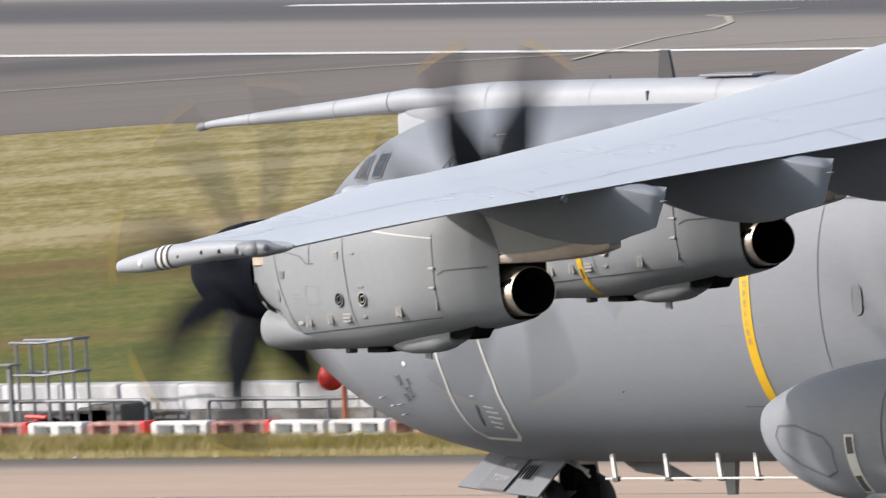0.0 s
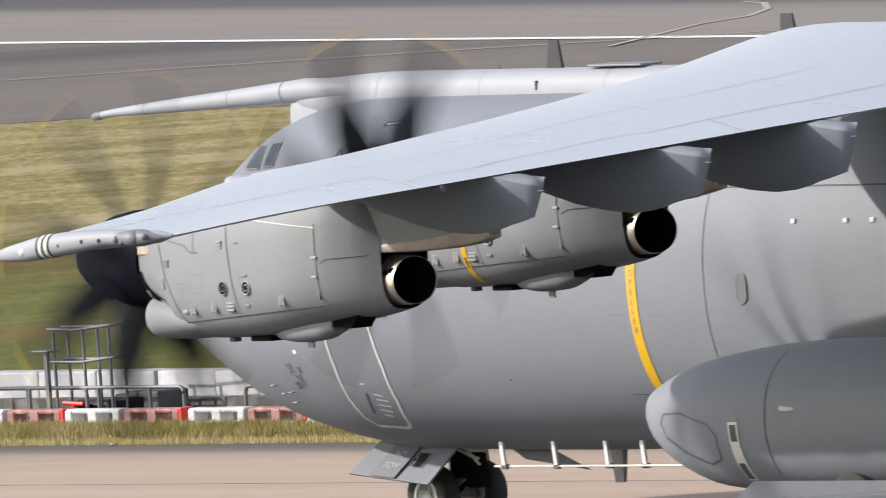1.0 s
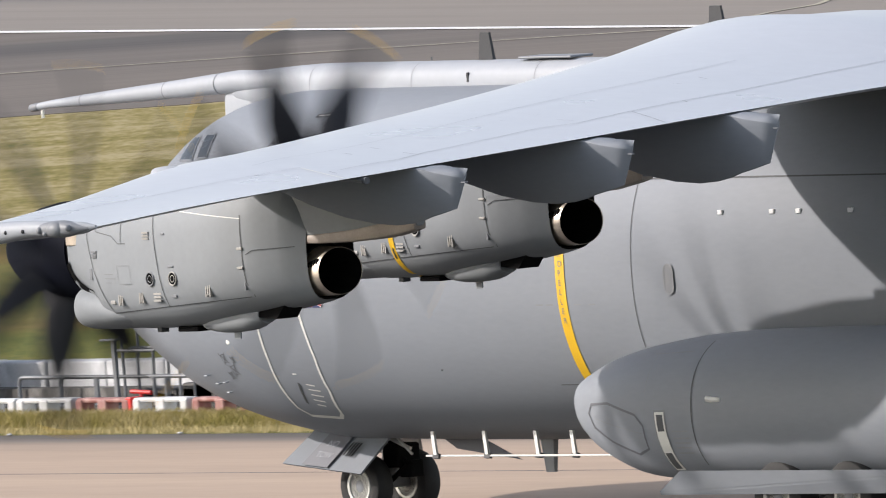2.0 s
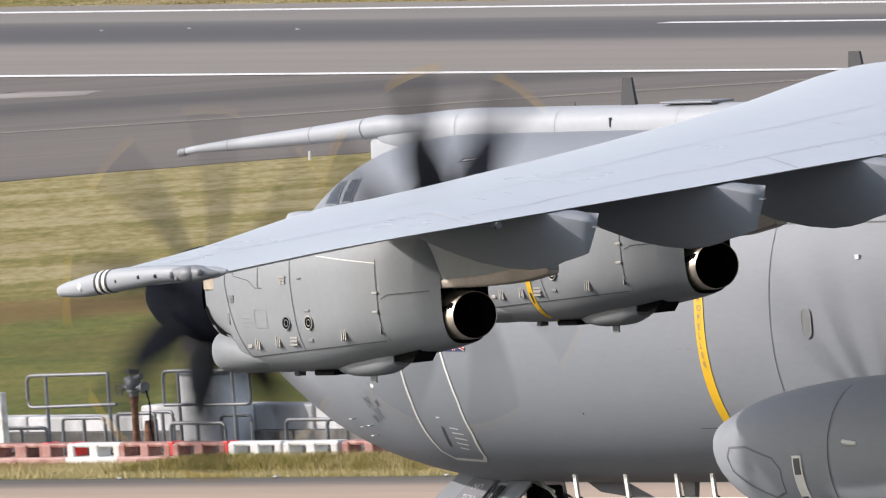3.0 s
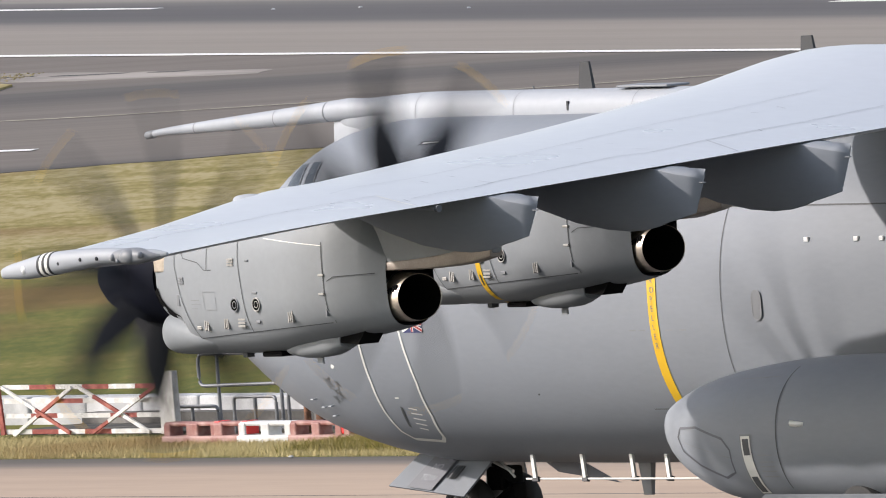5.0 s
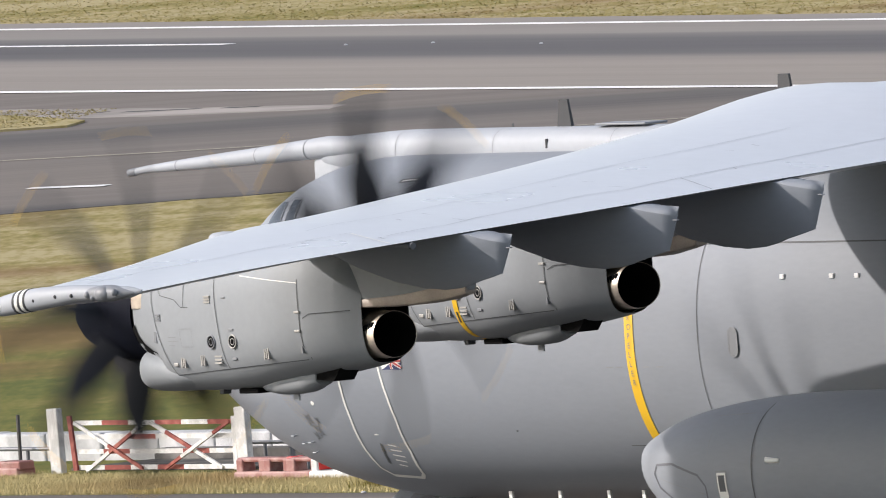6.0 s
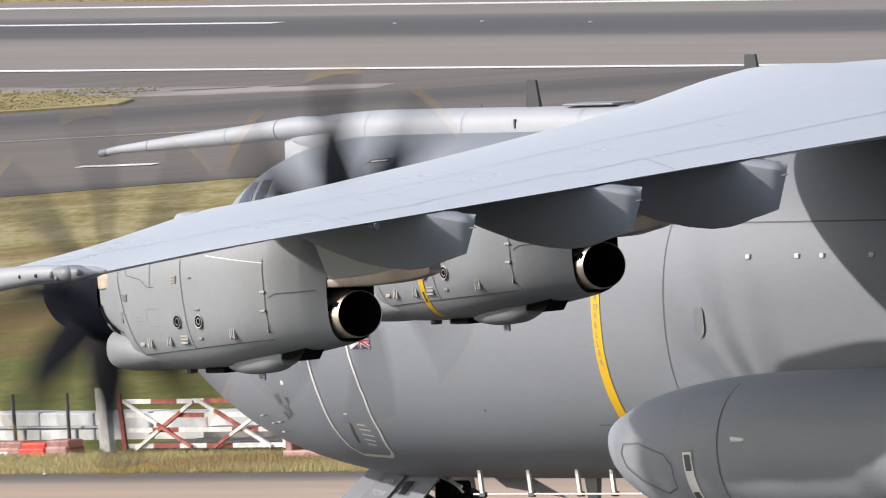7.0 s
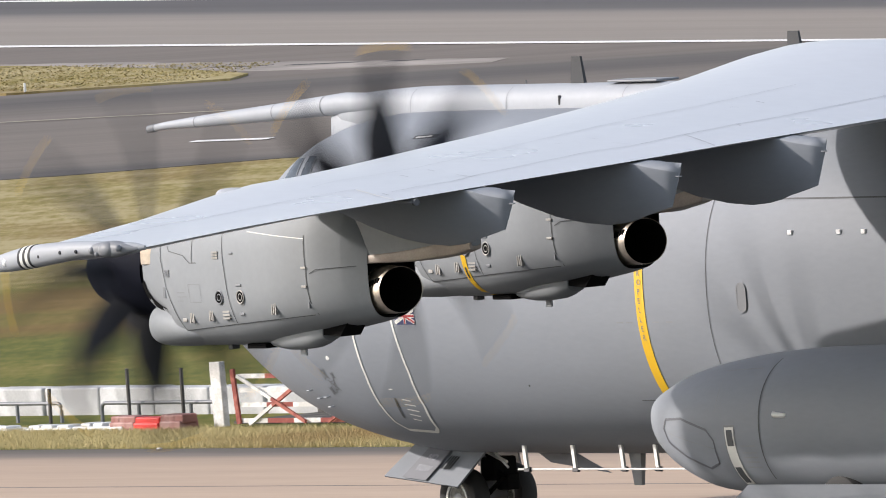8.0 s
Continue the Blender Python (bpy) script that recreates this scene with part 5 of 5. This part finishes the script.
slab("drain_kerb", [(14, -22.72), (49.6, -22.72), (49.6, -22.35), (14, -22.35)], 0.22, 0.3, KERB_G, "dark weathered concrete kerb below the blocks", "kerb")


def rail_thing(label, tubes, r=0.032, name="guard_rail", mat=GALV, group=""):
    """A tube railing; every tube a part."""
    base = tagged(new(name), label, "railing", group)
    x0 = sum(p[0] for t in tubes for p in t) / sum(len(t) for t in tubes)
    base.location = (x0, tubes[0][0][1], 0)
    for t in tubes:
        bm = bmesh.new()
        add_tube(bm, [(p[0] - x0, p[1] - tubes[0][0][1], p[2]) for p in t], r, 8)
        part("post" if abs(t[0][0] - t[-1][0]) < 0.05 and len(t) == 2 else "rail", bm, mat, base, smooth=True)
    return base


def low_rail(x0, x1, posts, y=-21.0, h=0.50):
    tubes = [rounded([(x0, y, 0.0), (x0, y, h), (x1, y, h), (x1, y, 0.0)], 0.12)]
    tubes += [[(p, y, 0.0), (p, y, h)] for p in posts]
    return rail_thing("low galvanised tube guard rail", tubes)


low_rail(32.15, 37.0, (33.0, 34.3, 36.1))
low_rail(26.5, 30.6, (27.6, 29.2))
low_rail(34.6, 38.05, (36.05,))
low_rail(50.6, 53.9, (51.5, 52.9), y=-21.2, h=0.32)
low_rail(55.0, 60.0, (56.2, 58.3), y=-21.2, h=0.32)
# raised platform cage
Y = -21.0
cage = []
for x in (33.95, 34.6, 35.35):
    cage.append([(x, Y, 0), (x, Y, 1.46)])
    cage.append([(x, Y - 0.3, 0), (x, Y - 0.3, 1.46)])
for z in (0.94, 1.46):
    cage.append(rounded([(35.5, Y, z - 0.02), (34.7, Y, z - 0.03), (33.86, Y, z + 0.04), (33.82, Y - 0.3, z + 0.04), (34.7, Y - 0.3, z), (35.5, Y - 0.3, z)], 0.08))
rail_thing("galvanised tube cage round an inspection platform", cage, 0.026)
bm = bmesh.new()
add_box(bm, (35.35, Y - 0.1, 1.08), (35.75, Y + 0.15, 1.11), 0.01)
add_box(bm, (35.48, Y, 0.0), (35.56, Y + 0.06, 1.08))
tagged(part("instrument_post", bm, GALV, None), "small post with a flat instrument head", "post")
boxes = tagged(new("valve_boxes"), "dark pile of valve boxes below the cage", "valve box")
boxes.location = (34.6, -21.6, 0)
for i in range(6):
    a = random.uniform(-1.0, 1.0)
    bm = bmesh.new()
    add_box(bm, (a - 0.5, random.uniform(-0.4, 0.1), 0.04), (a + 0.3, 0.3, 0.22 + 0.2 * random.random()), 0.04)
    part("valve_box", bm, POLE_G, boxes)
bm = bmesh.new()
add_tube(bm, [(35.2, -21.0, 0.26), (34.7, -21.0, 0.24)], 0.035, 8)
add_tube(bm, [(34.95, -21.0, 0.0), (34.95, -21.0, 0.25)], 0.03, 8)
tagged(part("red_valve", bm, PLASTIC_RED, None), "red valve handle on a short stem", "valve")

# red float on a rusty post by the rail
bm = bmesh.new()
bmesh.ops.create_uvsphere(bm, u_segments=20, v_segments=14, radius=0.22)
bmesh.ops.translate(bm, verts=bm.verts, vec=(0, 0, 0.91))
ball = part("red_buoy", bm, PLASTIC_RED, None, smooth=True)
tagged(ball, "bright red ball on a faded orange post", "marker")
ball.location = (26.3, -20.0, 0)
bm = bmesh.new()
add_tube(bm, [(-0.3, 0, 0), (-0.3, 0, 0.75), (-0.05, 0, 0.8)], 0.045, 10)
part("post", bm, ORANGE, ball, "faded orange iron post")

# tank cabinet with its guard rails
bm = bmesh.new()
add_tube(bm, [(0, 0, 0), (0, 0, 1.16), (0, 0, 1.2)], 0.6, 28, radii=[0.58, 0.58, 0.55])
tank = part("storage_tank", bm, TANK_P, None, smooth=True)
tagged(tank, "pale grey cylindrical tank beside the drain", "tank")
tank.location = (41.04, -22.0, 0)
bm = bmesh.new()
add_tube(bm, [(0, 0, 1.2), (0, 0, 1.23)], 0.60, 28)
part("lid", bm, GALV, tank, "thin flat metal lid")
rail_thing("galvanised guard rail round the tank", [rounded([(41.15, -21.0, 0.76), (41.15, -21.0, 1.31), (38.9, -21.0, 1.31), (38.9, -21.0, 0.76), (41.15, -21.0, 0.76)], 0.12), [(40.75, -21.0, 0), (40.75, -21.0, 1.31)], [(39.35, -21.0, 0), (39.35, -21.0, 1.31)]], 0.028)
rail_thing("galvanised guard rail round a pit", [rounded([(42.4, -21.0, 0.78), (44.7, -21.0, 0.74), (44.7, -21.0, 1.26), (42.57, -21.0, 1.28)], 0.14), [(44.2, -21.0, 0), (44.2, -21.0, 1.27)], [(42.57, -21.0, 0), (42.57, -21.0, 1.29)]], 0.030)
for x0, x1, y, h in ((45.1, 43.75, -20.6, 0.44), (43.2, 42.1, -20.5, 0.60), (41.9, 40.9, -20.6, 0.66), (40.4, 39.0, -20.5, 0.50), (42.0, 41.45, -21.4, 0.62), (40.1, 39.3, -21.3, 0.56)):
    rail_thing("short galvanised hoop rail", [rounded([(x0, y, 0), (x0, y, h), (x1, y, h), (x1, y, 0)], 0.1), [((x0 + x1) / 2, y, 0), ((x0 + x1) / 2, y, h)]], 0.030, "hoop_rail", group="hoop rails round the pit")
# pump stand: rusty pipe with a valve head
bm = bmesh.new()
add_tube(bm, [(0, 0, 0), (0, 0, 0.96)], 0.06, 12)
pump = part("pump_stand", bm, RUST, None, smooth=True)
tagged(pump, "rusty standpipe with a grey valve head", "valve")
pump.location = (41.05, -20.3, 0)
bm = bmesh.new()
bmesh.ops.create_uvsphere(bm, u_segments=14, v_segments=10, radius=0.13)
bmesh.ops.translate(bm, verts=bm.verts, vec=(0, 0, 1.16))
add_tube(bm, [(0, 0, 0.96), (0, 0, 1.02), (0, 0, 1.03), (0, 0, 1.3)], 0.07, 12, radii=[0.08, 0.08, 0.11, 0.06])
add_tube(bm, [(-0.26, 0, 1.10), (0.22, 0, 1.10)], 0.055, 10)
add_tube(bm, [(-0.30, 0, 1.10), (-0.26, 0, 1.10)], 0.10, 14)
add_tube(bm, [(0.18, 0, 1.22), (-0.22, 0, 1.29)], 0.045, 10)
part("valve_head", bm, GALV, pump, "grey cast valve head")
bm = bmesh.new()
add_tube(bm, [(0, 0, 1.32), (0, 0, 1.40)], 0.1, 14)
part("cap", bm, POLE_G, pump)
bm = bmesh.new()
add_ring(bm, 0.09, 0.012)
add_tube(bm, [(-0.09, 0, 0), (0.09, 0, 0)], 0.008, 6)
add_tube(bm, [(0, 0, -0.09), (0, 0, 0.09)], 0.008, 6)
part("hand_wheel", bm, POLE_G, pump, "small dark hand wheel", shift=(0.27, 0.08, 1.08))
bm = bmesh.new()
add_tube(bm, [(0, 0, 0.84), (0, 0, 0.97)], 0.075, 12)
part("neck", bm, RUST, pump, "dark rusty flange")
bm = bmesh.new()
add_tube(bm, rounded([(-0.32, 0, 1.05), (-0.42, 0, 0.8), (-0.36, 0, 0.5), (-0.5, 0, 0.02)], 0.15), 0.018, 6)
part("cable", bm, BLACK, pump, "black drooping cable")
bm = bmesh.new()
add_tube(bm, [(0, 0, 0), (0, 0, 0.36), (0, 0, 0.52)], 0.1, 10, radii=[0.09, 0.09, 0.07])
hyd = part("hydrant", bm, RUST, None, smooth=True)
tagged(hyd, "short rusty hydrant stub", "hydrant")
hyd.location = (41.45, -20.9, 0)
# thin iron poles
for x, h in ((55.05, 0.58), (52.9, 0.9), (51.45, 0.9)):
    bm = bmesh.new()
    add_tube(bm, [(0, 0, 0), (0, 0, h)], 0.032, 8)
    o = part("iron_pole", bm, POLE_G, None)
    tagged(o, "thin dark iron pole by the block wall", "pole", "poles by the wall")
    o.matrix_basis = pose(x, -21.0, 0, ry=random.uniform(-2, 2))

# red and white gate between two white posts
gate = tagged(new("field_gate"), "closed red and white wooden field gate", "gate")
gate.location = (46.5, -20.0, 0)


def board(p0, p1, w, nm, seg):
    """A board in painted lengths; seg: colours from p0 to p1."""
    p0, p1 = Vector(p0), Vector(p1)
    n = len(seg)
    d = (p1 - p0)
    u = d.normalized()
    s = Vector((-u.z, 0, u.x)) * w / 2
    for i, c in enumerate(seg):
        a, b = p0 + d * i / n, p0 + d * (i + 1) / n
        bm = bmesh.new()
        lo = [bm.verts.new(q + Vector((0, -0.02, 0))) for q in (a - s, b - s, b + s, a + s)]
        hi = [bm.verts.new(q + Vector((0, 0.02, 0))) for q in (a - s, b - s, b + s, a + s)]
        bm.faces.new(lo)
        bm.faces.new(hi)
        for k in range(4):
            bm.faces.new((lo[k], lo[(k + 1) % 4], hi[(k + 1) % 4], hi[k]))
        part(nm, bm, WOOD_W if c == "w" else WOOD_R, gate)


for zz, seg in ((0.83, "wrwrwr"), (0.60, "wwrwww"), (0.36, "wrwwrw"), (0.10, "wrwrww")):
    board((2.1, 0, zz), (-2.1, 0, zz), 0.075, "gate_bar", seg)
board((2.12, 0.045, 0.05), (2.22, 0.045, 0.95), 0.10, "gate_stile", "r")
board((-2.12, 0.045, 0.05), (-2.12, 0.045, 0.92), 0.10, "gate_stile", "w")
board((1.85, 0.045, 0.04), (0.25, 0.045, 0.82), 0.06, "brace", "wwrrw")
board((0.05, 0.045, 0.82), (-1.75, 0.045, 0.08), 0.06, "brace", "wrrww")
board((2.05, 0.09, 0.84), (0.3, 0.09, 0.08), 0.055, "brace", "wwrr")
board((-0.3, 0.09, 0.08), (-2.05, 0.09, 0.84), 0.055, "brace", "rwwr")
for x in (49.08, 44.12):
    bm = bmesh.new()
    add_box(bm, (-0.17, -0.06, 0), (0.17, 0.06, 1.06), 0.02)
    for v in bm.verts:
        if v.co.z > 1.0:
            v.co.z += 0.06 - abs(v.co.x) * 0.3
    g = part("gate_post", bm, WOOD_W, None)
    tagged(g, "thick flaking white wooden gate post", "post", "gate posts")
    g.matrix_basis = pose(x, -19.95, 0, ry=2.0, rz=-8)
for x, w, h, mat, label in ((50.95, 0.32, 0.24, PLASTIC_R, "broken sun-faded red plastic barrier piece"), (49.65, 0.28, 0.26, PLASTIC_R, "broken sun-faded red plastic barrier piece"), (50.3, 0.36, 0.22, PLASTIC_RED, "broken bright red plastic barrier piece"),
                            (51.6, 0.7, 0.13, PLASTIC_W, "flattened white plastic barrier piece"), (53.0, 0.6, 0.10, PLASTIC_W, "flattened white plastic barrier piece"), (54.6, 0.7, 0.09, PLASTIC_W, "flattened white plastic barrier piece")):
    bm = bmesh.new()
    add_box(bm, (-w, -0.2, 0), (w, 0.2, h * 0.6), 0.03)
    for q in (-0.6, 0.05, 0.55):
        add_box(bm, (w * q - 0.14, -0.16, h * 0.4), (w * q + 0.14, 0.16, h), 0.03)
    o = part("broken_barrier", bm, mat, None)
    tagged(o, label, "barrier")
    o.matrix_basis = pose(x, -19.5, 0, rz=random.uniform(-8, 8))
for x, y in ((35.1, -15.2), (27.0, -15.3), (44.5, -15.1), (31.2, -15.25)):
    bm = bmesh.new()
    bmesh.ops.create_icosphere(bm, subdivisions=2, radius=0.035)
    for v in bm.verts:
        v.co = Vector((v.co.x * 1.8, v.co.y * 1.2, v.co.z * 0.6 + 0.03)) * (1 + 0.3 * noise.noise(v.co * 20))
    o = part("stone", bm, WALL_W, None)
    tagged(o, "small pale stone on the asphalt edge", "stone", "stones on the edge")
    o.location = (x, y, 0.008)

for x, y in ((203.1, -148.5), (199.7, -148.4), (193.7, -146.8)):
    bm = bmesh.new()
    add_tube(bm, [(0, 0, 0), (0, 0, 0.02), (0, 0, 0.03)], 0.2, 12, radii=[0.05, 0.04, 0.02])
    o = part("runway_light", bm, TANK_P, None)
    tagged(o, "small pale light fitting set in the runway", "light", "lights in the runway")
    o.location = (x, y, 0.02)
for x, y, h, z0 in ((132.2, -97.5, 0.19, 0.0), (177.7, -114.7, 0.20, 0.06)):
    bm = bmesh.new()
    add_tube(bm, [(0, 0, 0), (0, 0, h * 0.6), (0, 0, h)], 0.03, 8, radii=[0.03, 0.03, 0.02])
    o = part("edge_marker", bm, WHITE, None)
    tagged(o, "short white marker peg at the grass edge", "marker", "marker pegs")
    o.location = (x, y, z0)
for x0, y0, x1, y1 in ((179.4, -123.4, 177.4, -123.9), (181.8, -123.2, 180.2, -123.5), (176.6, -124.0, 175.6, -124.2)):
    stripe_path("crack", [(x0, y0), ((x0 + x1) / 2, (y0 + y1) / 2 + 0.12), (x1, y1)], 0.3, CRACK_BOUNCE_BLACK, "dark broken crack in the worn asphalt", 0.022)

# ---- grass ----
def grass(name, xy, hgt, width, label, z=0.0, mat=GRASS, flat=0.35):
    """One sheet of single-face blades at the places xy."""
    n = len(xy)
    rng = np.random.default_rng(len(xy))
    a = rng.uniform(0, 2 * math.pi, n)
    h = hgt * rng.uniform(0.45, 1.25, n)
    lean = rng.normal(0, flat, (n, 2)) * h[:, None]
    dx, dy = np.cos(a) * width / 2, np.sin(a) * width / 2
    v = np.zeros((n, 3, 3))
    v[:, 0] = np.stack([xy[:, 0] - dx, xy[:, 1] - dy, np.full(n, z)], 1)
    v[:, 1] = np.stack([xy[:, 0] + dx, xy[:, 1] + dy, np.full(n, z)], 1)
    v[:, 2] = np.stack([xy[:, 0] + lean[:, 0], xy[:, 1] + lean[:, 1], z + h], 1)
    me = bpy.data.meshes.new(name)
    me.vertices.add(3 * n)
    me.vertices.foreach_set("co", v.ravel())
    me.loops.add(3 * n)
    me.loops.foreach_set("vertex_index", np.arange(3 * n))
    me.polygons.add(n)
    me.polygons.foreach_set("loop_start", np.arange(0, 3 * n, 3))
    me.polygons.foreach_set("loop_total", np.full(n, 3))
    me.materials.append(mat)
    me.update()
    me.validate()
    return tagged(new(name, me), label, "grass", kind="stuff")


rng = np.random.default_rng(7)
n = 220000
xy = np.stack([rng.uniform(8, 66, n), -15.55 - np.abs(rng.beta(1.3, 1.5, n)) * 4.2], 1)
grass("verge_grass", xy, 0.085, 0.011, "rough yellowing grass on the taxiway verge", mat=GRASS_VERGE)
n = 60000
xl = 36.8 - np.abs(rng.normal(0, 10.0, n))
yl = -16.1 - rng.beta(2.0, 1.2, n) * 2.25
grass("lush_grass", np.stack([xl, yl], 1), 0.20, 0.014, "taller green grass leaning against the barriers", mat=GRASS_LUSH, flat=0.45)
n = 30000
xi, ci = rng.uniform(174, 232, n), rng.uniform(0, 1, n)
yi = -113.5 - ci * 10.5 - (xi - 180) * 0.05
keep = (xi > 175.5 + np.abs(ci - 0.45) * 9) & (yi < -112.8)
grass("island_grass", np.stack([xi, yi], 1)[keep], 0.03, 0.05, "dry tufts on the grass island", 0.06, flat=1.5)
n = 30000
xf = rng.uniform(150, 262, n)
grass("far_grass", np.stack([xf, -126.2 + RW * xf - rng.uniform(0, 1, n) ** 1.5 * 22], 1), 0.022, 0.07, "dry grass beyond the runway")


# ---- motions ----
ROLLING = ((0.0, -10.60, 0.30), (0.5, -8.90, 0.31), (1.0, -7.27, 0.22), (2.5, -2.70, 0.13), (3.0, -1.30, 0.02), (3.5, 0.00, 0.00), (4.0, 1.31, -0.11), (4.5, 2.52, -0.19), (6.0, 5.91, -0.22), (6.5, 6.89, -0.21),
           (7.0, 7.83, -0.24), (7.5, 8.70, -0.26), (8.0, 9.50, -0.30))


def motions():
    walk(aircraft, [(t, pose(s, 0, 0, rz=yaw)) for t, s, yaw in ROLLING])
    for prop, (x, y, z), phase, step in ((prop_o, PROP_O, -27.0, 74.93), (prop_i, PROP_I, -25.0, -74.92)):
        walk(prop, [(k / 30, pose(x, y, z + H, rx=phase + step * k)) for k in range(241)])
    ts = [k / 15 for k in range(121)]
    run = [float(np.interp(t, [r[0] for r in ROLLING], [r[1] for r in ROLLING])) for t in ts]
    for w, (x, y, z) in NOSE_W + MAIN_W:
        r = z + H - 0.012
        walk(w, [(t, pose(x, y, z + H) @ Matrix.Rotation((s - run[0]) / r, 4, "Y")) for t, s in zip(ts, run)])


motions()
